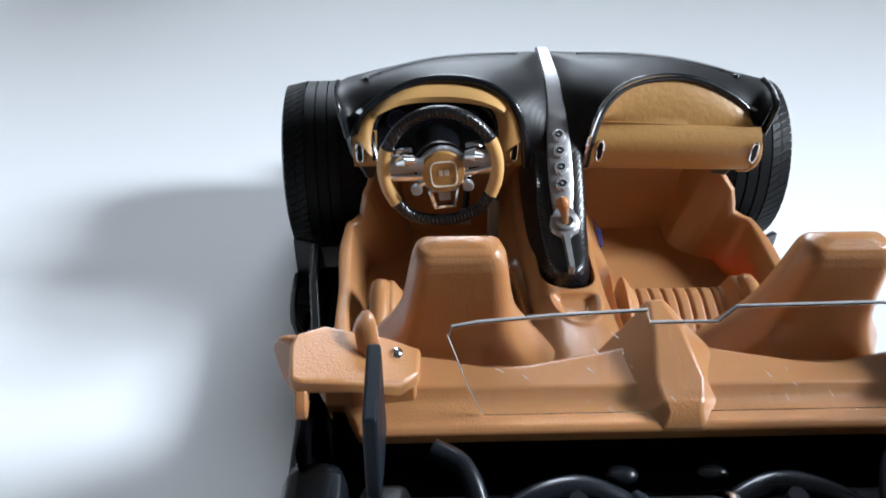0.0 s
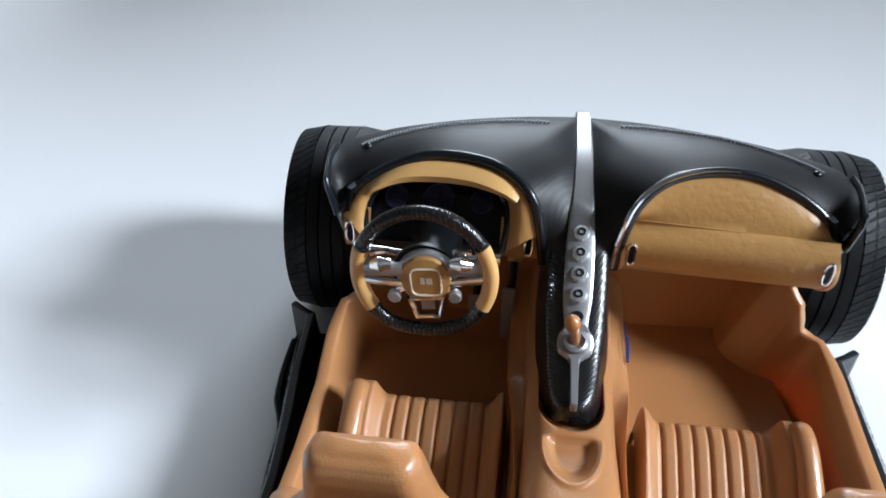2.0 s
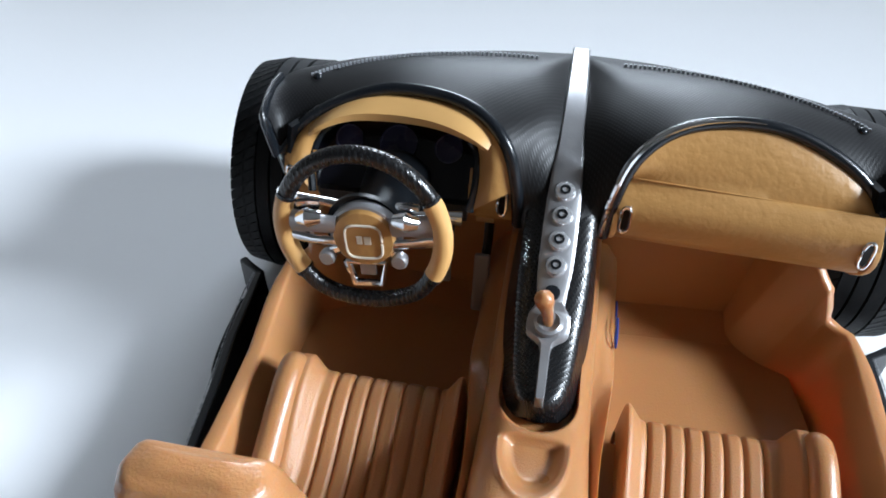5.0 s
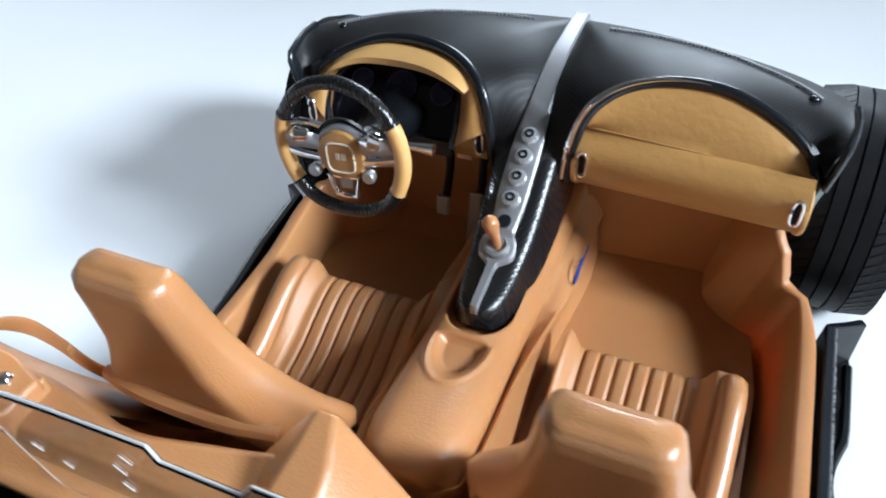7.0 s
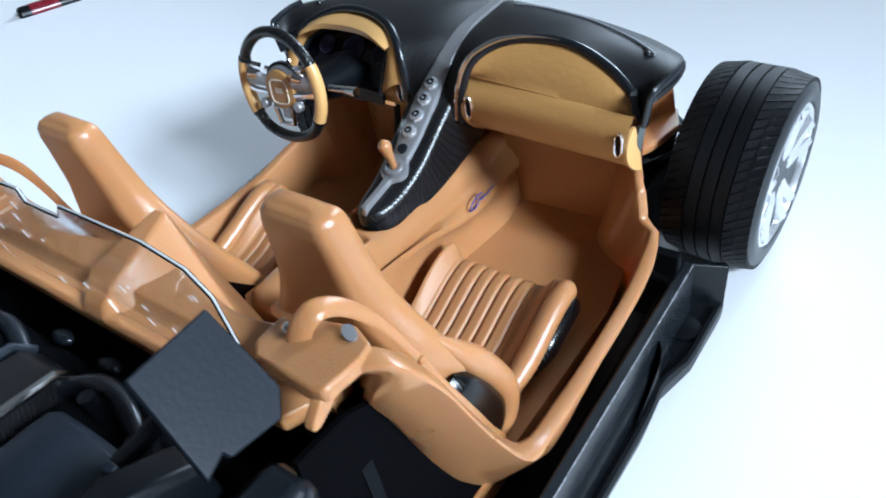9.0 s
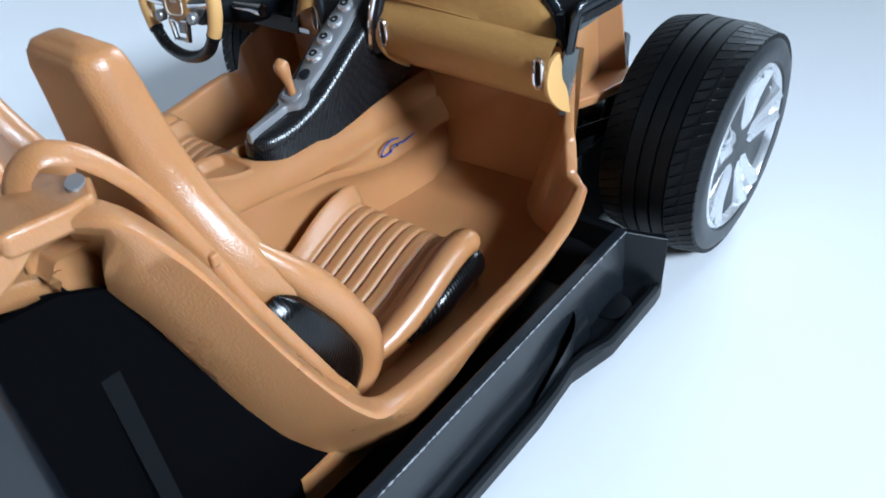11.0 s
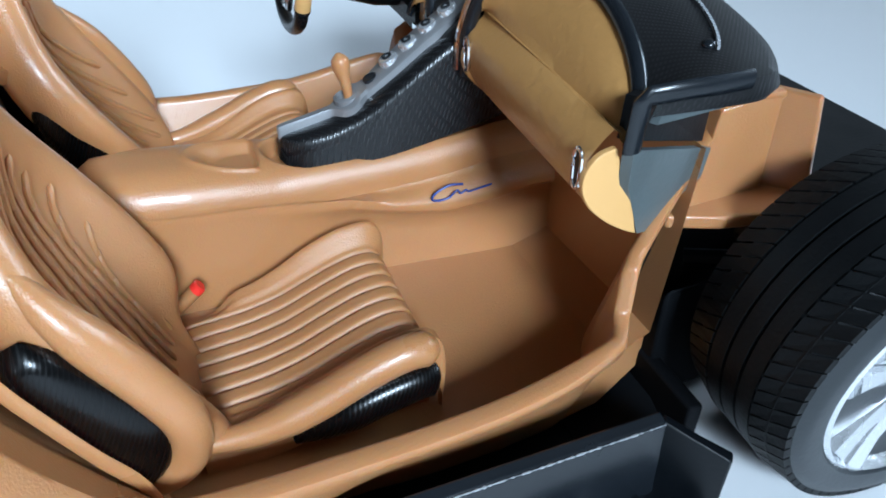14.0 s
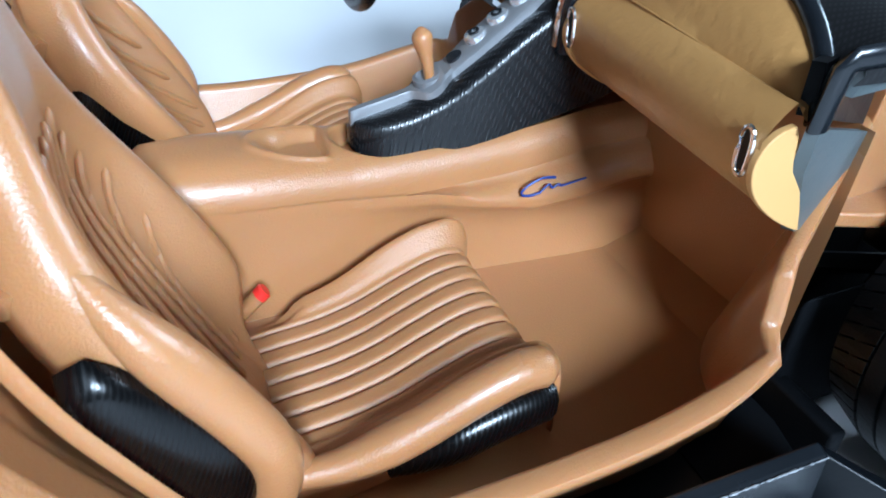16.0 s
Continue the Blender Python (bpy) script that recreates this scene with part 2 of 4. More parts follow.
slab("table_top", (-1.0, -0.8, -0.033), (0.64, 0.9, -0.003), WOOD, "brown wooden table under the white paper")
slab("floor", (-1.4, -2.4, -0.78), (2.0, 2.4, -0.75), WOOD, "brown wooden room floor")
slab("ceiling", (-1.4, -2.4, 2.25), (2.0, 2.4, 2.30), WALL, "plain grey-white ceiling")
# opening made only to go with the added north fill lamp
slab("wall_north", (-1.4, 2.3, -0.75), (2.0, 2.4, 0.80), WALL, "plain grey-white wall below the added fill lamp opening")
slab("wall_north", (-1.4, 2.3, 1.60), (2.0, 2.4, 2.25), WALL, "plain grey-white wall above the added fill lamp opening")
slab("wall_north", (-1.4, 2.3, 0.80), (-0.50, 2.4, 1.60), WALL, "plain grey-white wall beside the added fill lamp opening")
slab("wall_north", (0.60, 2.3, 0.80), (2.0, 2.4, 1.60), WALL, "plain grey-white wall beside the added fill lamp opening")
slab("wall_south", (-1.4, -2.4, -0.75), (2.0, -2.3, 2.25), WALL, "plain grey-white wall")
slab("wall_west", (-1.4, -2.3, -0.75), (-1.3, 2.3, 2.25), WALL, "plain grey-white wall")
# unseen wall; its opening is cut so light fades over the far paper
slab("wall_baffle", (0.65, -2.3, -0.75), (0.72, 2.3, 0.19), WALL, "unseen wall shaping the window light, below its opening")
slab("wall_baffle", (0.65, -2.3, 0.76), (0.72, 2.3, 2.25), WALL, "unseen wall shaping the window light, above its opening")
slab("wall_baffle", (0.65, -2.3, 0.19), (0.72, -0.378, 0.76), WALL, "unseen wall shaping the window light, beside its opening")
slab("wall_baffle", (0.65, 0.09, 0.19), (0.72, 2.3, 0.76), WALL, "unseen wall shaping the window light, beside its opening")
slab("wall_behind_lamp", (1.9, -2.3, -0.75), (2.0, 2.3, 2.25), WALL, "unseen wall behind the east window light")


def paper():
    """The white paper under the car, its far end bent up to darken it."""
    rows = []
    for k in range(61):
        y = -10 + 22 * k / 60
        # invented curl: tilts the far paper away from the lamps to shade it
        d = max(0.0, y - 1.7)
        z = 0.10 * min(d, 2.7) ** 2 + 0.54 * max(0.0, d - 2.7)
        rows.append([(x, y, TABLE_Z + z * step(-4.3, -1.5, x)) for x in [-16 + 28 * i / 56 for i in range(57)]])
    return part("paper_sheet", sheet(rows, 0.02), TABLE, None, "large white paper sheet on the table under the model car", kind="structure")


paper()

# ---------------------------------------------------------------- chassis


def lean(s, y):
    """The far sill stands a little closer towards the rear."""
    return 0.0 if s > 0 else 0.075 * step(0.85, 0.1, y)


def close_in(s, y):
    """How far the far side of the tub stands further in than the near one."""
    return 0.0 if s > 0 else float(np.interp(y, [-0.45, -0.2, 0.05, 0.25, 0.5, 0.75, 0.9, 1.1], [0.01, 0.05, 0.075, 0.08, 0.075, 0.045, 0.018, 0.0]))


def chassis():
    t = thing("chassis", (0, 0.4, 0.1), "black plastic model car chassis with side sills standing on the table", "chassis")
    pan = prism([(-0.80, -1.9), (0.80, -1.9), (0.86, -0.3), (0.86, 0.9), (0.55, 1.0), (0.50, 1.95), (-0.50, 1.95), (-0.55, 1.0), (-0.86, 0.9), (-0.86, -0.3)], "z", 0.10, 0.16)
    part("floor_pan", pan, BLACK, t, bevel=0.01)
    for s in (-1, 1):
        # side plate: wide lug in front, narrow behind
        o = [(0.80, -1.6), (0.93, -1.5), (0.955, -0.4), (0.975, 0.30), (0.965, 0.48), (0.99, 0.58), (1.005, 0.64), (1.012, 0.90), (1.008, 0.955), (0.86, 0.965), (0.80, 0.95)]
        part("side_plate", prism([(x * s + lean(s, y), y) for x, y in o], "z", 0.11, 0.175), BLACK, t, bevel=0.012)
        # raised outer lip of the plate
        lip = even(spline([(0.94, -1.45, 0.18), (0.955, -0.4, 0.18), (0.968, 0.30, 0.18), (0.957, 0.48, 0.18), (0.98, 0.58, 0.18), (0.995, 0.64, 0.18), (1.0, 0.90, 0.18)], 8), 50)
        part("edge_lip", tube([p + Vector((lean(s, p.y), 0, 0)) for p in flip(lip, s)], 0.014, 6), BLACK, t)
        # front lug wall
        part("lug_wall", loft([[(x * s, y, z) for x, y, z in ((0.884, 0.87, 0.14), (0.884, 0.87, 0.372), (0.902, 0.855, 0.372), (0.905, 0.855, 0.14))],
                               [(x * s, y, z) for x, y, z in ((0.938, 0.915, 0.14), (0.938, 0.915, 0.352), (0.955, 0.899, 0.352), (0.958, 0.899, 0.14))],
                               [(x * s, y, z) for x, y, z in ((0.990, 0.962, 0.14), (0.990, 0.962, 0.336), (1.008, 0.944, 0.332), (1.010, 0.944, 0.14))]]), BLACK, t, bevel=0.006)
        # sill rail beside the tub
        part("sill_rail", loft([[(x * s + lean(s, y), y, z) for x, z in ((0.862, 0.15), (0.925, 0.15), (0.912, 0.375), (0.882, 0.385))] for y in (-1.5, -0.6, 0.0, 0.2, 0.4, 0.6, 0.86)]), GLOSS, t, bevel=0.008)
        part("sill_ledge", loft([[(x * s + lean(s, y), y, z) for x, z in ((0.90, 0.17), (0.945, 0.17), (0.935, 0.235), (0.905, 0.25))] for y in (-1.5, -0.6, 0.0, 0.2, 0.4, 0.62)]), BLACK, t, bevel=0.01)
        # dead-black sheet standing in for the cavity's shade under the rear quarter
        o = [(-0.62, 1.0), (-0.50, 0.99), (-0.42, 0.95), (-0.35, 0.82), (-0.28, 0.66), (-0.21, 0.55), (-0.10, 0.40), (-0.03, 0.30), (0.05, 0.24), (0.05, 0.12), (-0.62, 0.12)]
        part("shade_panel", prism(o, "x", 0.700 * s, 0.712 * s), DEEP, t)
        # scuffed upper edge of the rail
        rng = random.Random(7)
        ys = [-0.55 + 0.0055 * k for k in range(256)]
        part("worn_edge", tube([(0.9130 * s + lean(s, y), y, 0.3755) for y in ys], [max(0.0003, rng.gauss(0.0014, 0.0009)) for _ in ys], 5), THREAD, t, "pale worn edge")
        part("front_shelf", prism([(0.58 * s, 0.78), (0.89 * s, 0.78), (0.89 * s, 0.96), (0.58 * s, 1.04)], "z", 0.115, 0.165), MATTE, t)
        # thin curved web between rail and edge lip
        web = even(spline([(0.914, 0.560, 0), (0.936, 0.535, 0), (0.950, 0.485, 0), (0.955, 0.40, 0), (0.957, 0.31, 0)], 6), 16)
        part("gusset", sheet([[Vector((p.x * s + lean(s, p.y), p.y, 0.172)), Vector((p.x * s + lean(s, p.y), p.y, 0.30 - 0.10 * k / 15))] for k, p in enumerate(web)], 0.008 * s), BLACK, t)
        # round boss on the lug
        part("boss", lathe([(0.062, 0), (0.06, 0.008), (0.05, 0.012), (0.0, 0.012)], Matrix.Translation((0.93 * s, 0.76, 0.174))), BLACK, t)
        # wheel arch wall and suspension
        part("arch_wall", prism([(0.55, 0.12), (0.55, 0.30), (0.66, 0.46), (0.66, 0.12)], "y", 1.02, 1.9) if s > 0 else
             prism([(-0.55, 0.12), (-0.55, 0.30), (-0.66, 0.46), (-0.66, 0.12)], "y", 1.02, 1.9), MATTE, t, bevel=0.01)
        part("front_wall", box((0.62 * s, 1.03, 0.18), (0.40, 0.04, 0.14)), MATTE, t, bevel=0.01)
        part("axle", tube([(0.5 * s, 1.375, 0.436), (0.80 * s, 1.375, 0.436)], 0.04, 12), BLACK, t)
        for dy in (-0.14, 0.16):
            part("wishbone", tube([(0.55 * s, 1.37 + dy * 1.6, 0.44), (0.74 * s, 1.37, 0.50)], 0.022, 8), BLACK, t)
        part("damper", tube([(0.58 * s, 1.34, 0.30), (0.63 * s, 1.36, 0.58)], 0.035, 10), DULL, t)
    part("front_deck", prism([(-0.42, 1.42), (0.42, 1.42), (0.46, 1.80), (0.40, 1.92), (0.30, 2.15), (-0.30, 2.15), (-0.40, 1.92), (-0.46, 1.80)], "z", 0.12, 0.44), BLACK, t, bevel=0.02)
    part("rear_block", box((0, -1.35, 0.42), (1.2, 1.0, 0.55)), BLACK, t, bevel=0.02)
    part("rear_wall", prism([(-0.72, 0.14), (0.78, 0.14), (0.70, 0.95), (-0.66, 0.95)], "y", -0.50, -0.47), MATTE, t)
    return t


# ---------------------------------------------------------------- wheels


def wheel(s):
    c = Vector((0.896, 1.385, 0.440)) if s > 0 else Vector((-0.885, 1.355, 0.440))
    t = thing("car_wheel", (c.x, c.y, TABLE_Z), "black rubber tyre with a bright chrome multi-spoke rim on the chassis", "wheel", "wheels of the model car")
    m = aim(c, (s, -0.05, 0))
    R, w = 0.366, 0.166
    prof = [(0.255, -w + 0.02), (0.285, -w), (0.328, -w + 0.014), (R - 0.022, -w + 0.038)]
    for k in range(5):
        a = -w + 0.05 + k * (2 * w - 0.10) / 5
        b = a + (2 * w - 0.10) / 5
        r = R if 0 < k < 4 else R - 0.007
        prof += [(r, a + 0.004), (r, b - 0.004), (R - 0.010, b - 0.003), (R - 0.010, b + 0.001)]
    prof += [(R - 0.014, w - 0.046), (0.338, w - 0.018), (0.300, w - 0.010), (0.255, w - 0.03)]
    tyre = part("tyre", lathe(prof, m, 72), RUBBER, t, angle=30)
    part("sidewall", lathe([(0.334, w - 0.030), (0.338, w - 0.014), (0.322, w - 0.004), (0.305, w), (0.272, w - 0.004), (0.258, w - 0.028)], m, 72), SIDEWALL, tyre, "tyre sidewall with window light painted in as grey", angle=40)
    # tread blocks round both shoulders
    rows = 64
    for k in range(rows):
        a = 2 * math.pi * k / rows
        bm = bmesh.new()
        for side in (-1, 1):
            z0, z1 = side * (w - 0.013), side * (w - 0.095)
            q = []
            for z, rr, da in ((z0, 0.347, 0.0), (z1, R - 0.0025, 0.13 * side)):
                for e in (-0.0425, 0.0425):
                    for dr in (0.004, -0.012):
                        q.append(m @ Vector(((rr + dr) * math.cos(a + e + da), (rr + dr) * math.sin(a + e + da), z)))
            v = [bm.verts.new(p) for p in q]
            for f in ((0, 1, 3, 2), (4, 5, 7, 6), (0, 1, 5, 4), (2, 3, 7, 6), (0, 2, 6, 4), (1, 3, 7, 5)):
                bm.faces.new([v[i] for i in f])
        part("tread_block", bm, RUBBER, tyre)
    bm = bmesh.new()
    for k in range(54):
        a = 2 * math.pi * k / 54
        box(m @ Vector(((R - 0.006) * math.cos(a), (R - 0.006) * math.sin(a), -0.052)), (0.006, 0.020, 0.004), m.to_3x3().to_4x4() @ Matrix.Rotation(a, 4, "Z"), bm)
    part("mould_marks", bm, DULL, tyre, kind="stuff")
    rim = part("rim", lathe([(0.256, -w + 0.03), (0.258, -0.05), (0.258, w - 0.03), (0.266, w - 0.010), (0.256, w - 0.004), (0.246, w - 0.016), (0.234, w - 0.055), (0.226, -w + 0.05)], m, 64), BRIGHT, t, "bright chrome rim")
    part("brake_disc", lathe([(0.20, -0.03), (0.20, -0.015), (0.0, -0.015)], m, 40), DULL, rim)
    part("hub_cap", lathe([(0.055, w - 0.09), (0.055, w - 0.045), (0.045, w - 0.035), (0.0, w - 0.033)], m, 24), CHROME, rim)
    for k in range(10):
        a = 2 * math.pi * (k // 2 * 2 + (0.55 if k % 2 else 0)) / 10
        p = [m @ Vector((r * math.cos(a + d), r * math.sin(a + d), h)) for r, h, d in ((0.03, w - 0.075, 0.0), (0.10, w - 0.050, 0.01), (0.175, w - 0.040, 0.03), (0.250, w - 0.032, 0.05))]
        part("spoke", tube(p, [0.036, 0.034, 0.030, 0.038], 8, flat=1.0, up=m.to_3x3() @ Vector((0, 0, 1))), BRIGHT, rim)
    for k in range(5):
        a = 2 * math.pi * (k + 0.3) / 5
        part("wheel_nut", lathe([(0.014, w - 0.06), (0.014, w - 0.038), (0.0, w - 0.036)], m @ Matrix.Translation((0.085 * math.cos(a), 0.085 * math.sin(a), 0)), 8), STEELY, rim)
    return t


chassis()
wheel(1)
wheel(-1)

# ---------------------------------------------------------------- cabin tub


RIM = [(0.682, -0.440, 1.098), (0.735, -0.410, 1.100), (0.766, -0.375, 1.055), (0.784, -0.335, 0.975), (0.796, -0.285, 0.850), (0.803, -0.220, 0.705), (0.808, -0.145, 0.565), (0.808, -0.065, 0.475), (0.806, 0.10, 0.452), (0.805, 0.25, 0.450),
       (0.803, 0.42, 0.453), (0.800, 0.56, 0.463), (0.792, 0.68, 0.483), (0.783, 0.757, 0.500), (0.774, 0.800, 0.507)]
KICK = [(0.752, 0.816, 0.508), (0.731, 0.827, 0.522), (0.718, 0.838, 0.575), (0.708, 0.846, 0.610), (0.686, 0.870, 0.632), (0.642, 0.946, 0.686), (0.592, 1.036, 0.748), (0.560, 1.100, 0.787),
        (0.556, 1.110, 0.835), (0.550, 1.135, 0.850), (0.535, 1.220, 0.846), (0.518, 1.310, 0.832)]


def side_wall(s, t):
    """Sill, kick panel and rear quarter in one moulding with a rounded rim."""
    rim = even(spline(RIM, 6), 60) + even(KICK, 84)
    rings = []
    for i, p in enumerate(rim):
        w = 3 if 0.70 < p.y < 0.84 else 2
        d = rim[min(i + w, len(rim) - 1)] - rim[max(i - w, 0)]
        out = Vector((d.y, -d.x, 0))
        if p.y < 0.05:
            out = Vector((1, -0.15 - (0.28 if s > 0 else 0.10) * step(0.05, -0.15, p.y), 0))
        out.normalize()
        f = step(0.72, 0.95, p.y)
        th = 0.046 + (0.016 if s > 0 else -0.008) * step(0.02, -0.15, p.y) - 0.014 * step(0.66, 0.815, p.y)
        k = step(0.45, 0.05, p.y)
        low = Vector((max(p.x - 0.07 - 0.03 * k - 0.08 * f, 0.50), p.y + 0.03 * k, 0.20))
        if p.y < -0.02:
            v = min(1, (-0.02 - p.y) / 0.42)
            low = Vector((0.72 - 0.05 * v - 0.085 * step(0.0, 0.3, v), 0.01 - 0.42 * v, 0.20 + 0.74 * v))
        back = step(0.03, -0.14, p.y)
        drop = Vector((-0.022, 0.0, -0.062 - 0.06 * step(0.35, 0.05, p.y) + 0.012 * f)).lerp(Vector((-0.112, -0.055, -0.080)) if s > 0 else Vector((-0.09, -0.04, -0.034)), back)
        drop = drop.lerp(Vector((-0.020, 0.0, -0.030)), step(-0.36, -0.42, p.y))
        thin = min(1.0, th / 0.046) if p.y > 0.3 else 1.0
        drop.x *= thin
        o = p + out * th
        r = [low, p.lerp(low, 0.5), p + Vector((0, 0, -0.013)) - out * 0.001, p + out * 0.003 + Vector((0, 0, -0.003)), p + out * 0.010, o - out * 0.010, o - out * 0.003 + Vector((0, 0, -0.003)),
             o + Vector((0, 0, -0.013)), o + drop * 0.5 + out * 0.004 * (1 - f), o + drop, o + drop - out * 0.03 * thin ** 2 + Vector((-0.03, 0.0, -0.11)) * step(-0.42, -0.12, p.y) * step(0.16, 0.0, p.y)]
        rings.append([q + Vector((close_in(s, p.y), 0, 0)) for q in flip(r, s)])
    part("side_wall", loft(rings), TAN, t, angle=50)
    # black liner under the kick panel
    rows = [[r[-1] + Vector((0.008 * s, 0, -0.003)), r[-1].lerp(r[0], 0.5) + Vector((0.012 * s, 0, -0.004)), r[0] + Vector((0.014 * s, 0, -0.006))] for p, r in zip(rim, rings) if p.y > 0.835]
    part("kick_liner", sheet(rows, 0.003 * s), MATTE, t, "black liner")
    # upright outer face of the kick panel
    face = [Vector(q) for q in ((0.590, 1.112, 0.838), (0.546, 1.312, 0.829), (0.590, 1.272, 0.622), (0.600, 1.075, 0.622))]
    part("panel_face", loft([flip(face, s), flip([q - Vector((0.03, 0, 0)) for q in face], s)]), TAN, t, bevel=0.005)
    # front return of the kick panel and its ledge
    ret = [Vector(q) for q in ((0.515, 1.310, 0.826), (0.612, 1.345, 0.836), (0.646, 1.352, 0.620), (0.575, 1.270, 0.620))]
    part("panel_return", loft([flip(ret, s), flip([q + Vector((-0.014, 0.022, 0)) for q in ret], s)]), TAN, t, bevel=0.007)
    part("panel_ledge", prism([(0.590 * s, 1.02), (0.612 * s, 1.01), (0.660 * s, 1.12), (0.690 * s, 1.27), (0.640 * s, 1.385), (0.560 * s, 1.30)], "z", 0.595, 0.628), TAN, t, bevel=0.008)


def tub():
    t = thing("cabin_tub", (0, 0.4, 0.17), "glossy tan plastic cabin tub with centre tunnel in black chassis", "car interior")
    fl = [(-0.66, -0.42), (0.66, -0.42), (0.72, -0.2), (0.73, 0.6), (0.69, 0.86), (0.60, 1.06), (-0.60, 1.06), (-0.69, 0.86), (-0.73, 0.6), (-0.72, -0.2)]
    part("floor", prism(fl, "z", 0.20, 0.30), TAN, t)
    fw = []
    for x in [k * 0.05 - 0.65 for k in range(27)]:
        y = 0.985 + 0.02 * step(0.1, 0.6, abs(x))
        fw.append([(x, y - 0.11, 0.298), (x, y - 0.02, 0.325), (x, y, 0.335), (x, y + 0.02, 0.60), (x, y + 0.03, 0.80)])
    part("firewall", sheet(fw, 0.03), TAN, t)
    for s in (-1, 1):
        side_wall(s, t)
    # centre tunnel
    rings = []
    shape = [(-0.145, 0.03, 0.60), (-0.135, 0.075, 0.625), (-0.10, 0.115, 0.640), (0.0, 0.130, 0.640), (0.10, 0.130, 0.632), (0.2, 0.128, 0.622), (0.3, 0.126, 0.612), (0.42, 0.126, 0.612),
             (0.55, 0.128, 0.614), (0.68, 0.130, 0.620), (0.78, 0.130, 0.632), (0.86, 0.130, 0.645), (1.01, 0.130, 0.65)]
    ys = [-0.145, -0.140, -0.135, -0.12, -0.10, -0.05, 0.0, 0.05] + [0.07 + 0.0055 * k for k in range(61)] + [0.45, 0.5, 0.55, 0.6, 0.65, 0.7, 0.75, 0.8, 0.86, 0.93, 1.01]
    for y in ys:
        hw, zt = (float(np.interp(y, [q[0] for q in shape], [q[j] for q in shape])) for j in (1, 2))
        r = []
        for k in range(121):
            c = math.cos(math.pi * k / 120)
            x = -hw * math.copysign(abs(c) ** 0.75, c)
            z = zt - 0.10 + 0.10 * math.sqrt(max(0.0, 1 - abs(x / hw) ** 3.2))
            e = math.hypot(x / 0.072, (y - 0.245) / 0.130)
            cup = step(1.0, 0.55, e) * step(0.266, 0.256, y)
            wide = 0.088 * math.sqrt(max(0.0, 1 - max(0.0, (0.40 - y) / 0.118) ** 2.2))
            slot = step(wide + 0.004, wide - 0.008, abs(x)) * step(0.280, 0.290, y)
            r.append(Vector((x, y, z - 0.030 * cup - 0.05 * slot + 0.006 * math.exp(-((e - 1.08) / 0.07) ** 2) * step(0.27, 0.25, y))))
        foot = 0.035 + 0.03 * step(0.5, 0.9, y)
        # the flank swells outward over a soft undercut
        out = 0.018 + 0.038 * step(0.15, 0.62, y)
        cut = 0.016 * step(0.22, 0.62, y)
        low = float(np.interp(y, [-0.1, 0.05, 0.25, 0.45, 0.58, 0.70, 0.82, 0.93], [0.555, 0.530, 0.515, 0.500, 0.470, 0.445, 0.450, 0.470]))
        flank = [(hw + foot, 0.29), (hw + 0.4 * foot + 0.6 * (out - cut), low - 0.06), (hw + out - cut, low - 0.008), (hw + out - 0.3 * cut, low), (hw + out, low + 0.012), (hw + 0.92 * out, low + 0.03), (hw + 0.35 * out, zt - 0.085 - 0.02 * step(0.15, 0.62, y))]
        r = [Vector((-x, y, z)) for x, z in flank] + r + [Vector((x, y, z)) for x, z in flank[::-1]]
        rings.append(r)
    part("tunnel", loft(rings), TAN, t, angle=80)
    # bulkhead behind the seats
    rows = []
    for k in range(41):
        x = -0.67 + 1.34 * k / 40
        c = math.exp(-(x / 0.07) ** 2)
        top = 1.015
        # scooped front edge behind each seat
        g = -0.375 - 0.035 * math.exp(-((abs(x - 0.02) - 0.33) / 0.13) ** 2) + 0.035 * math.exp(-((x - 0.03) / 0.10) ** 2)
        back = 0.075 * step(0.60, 0.64, abs(x))
        rows.append([(x, -0.33, 0.30), (x, -0.36, 0.62), (x, g + 0.012, 0.94), (x, g - 0.004, top - 0.012), (x, g - 0.016, top), (x, -0.475, top - 0.004), (x, -0.487, top - 0.024), (x, -0.497, top - 0.030), (x, -0.550 + back, top - 0.036), (x, -0.560 + back, top - 0.046), (x, -0.556 + back, top - 0.075)])
    part("bulkhead", sheet(rows, 0.03), TAN, t, bevel=0.006)
    # middle pillar with a wedge in front
    part("pillar", loft([[(x + 0.028, y, z) for x, y, z in r] for r in (
        [(-0.046, -0.562, 0.965), (0.046, -0.562, 0.965), (0.034, -0.545, 1.005), (-0.034, -0.545, 1.005)],
        [(-0.085, -0.50, 0.975), (0.085, -0.50, 0.975), (0.048, -0.49, 1.045), (-0.048, -0.49, 1.045)],
        [(-0.145, -0.40, 0.955), (0.160, -0.40, 0.955), (0.030, -0.385, 1.075), (-0.034, -0.385, 1.075)],
        [(-0.185, -0.345, 0.880), (0.200, -0.345, 0.880), (0.004, -0.310, 1.092), (-0.030, -0.310, 1.092)],
        [(-0.12, -0.25, 0.60), (0.12, -0.25, 0.60), (0.012, -0.285, 0.98), (-0.012, -0.285, 0.98)],
        [(-0.09, -0.16, 0.50), (0.06, -0.16, 0.50), (-0.01, -0.18, 0.66), (-0.03, -0.18, 0.66)])]), TAN, t, bevel=0.010, seg=3)
    for s in (-1, 1):
        # flat corner plate that carries the belt
        o = [(0.490, -0.415), (0.494, -0.485), (0.530, -0.518), (0.620, -0.534), (0.705, -0.546), (0.732, -0.538), (0.742, -0.455), (0.735, -0.420), (0.680, -0.395), (0.560, -0.395)]
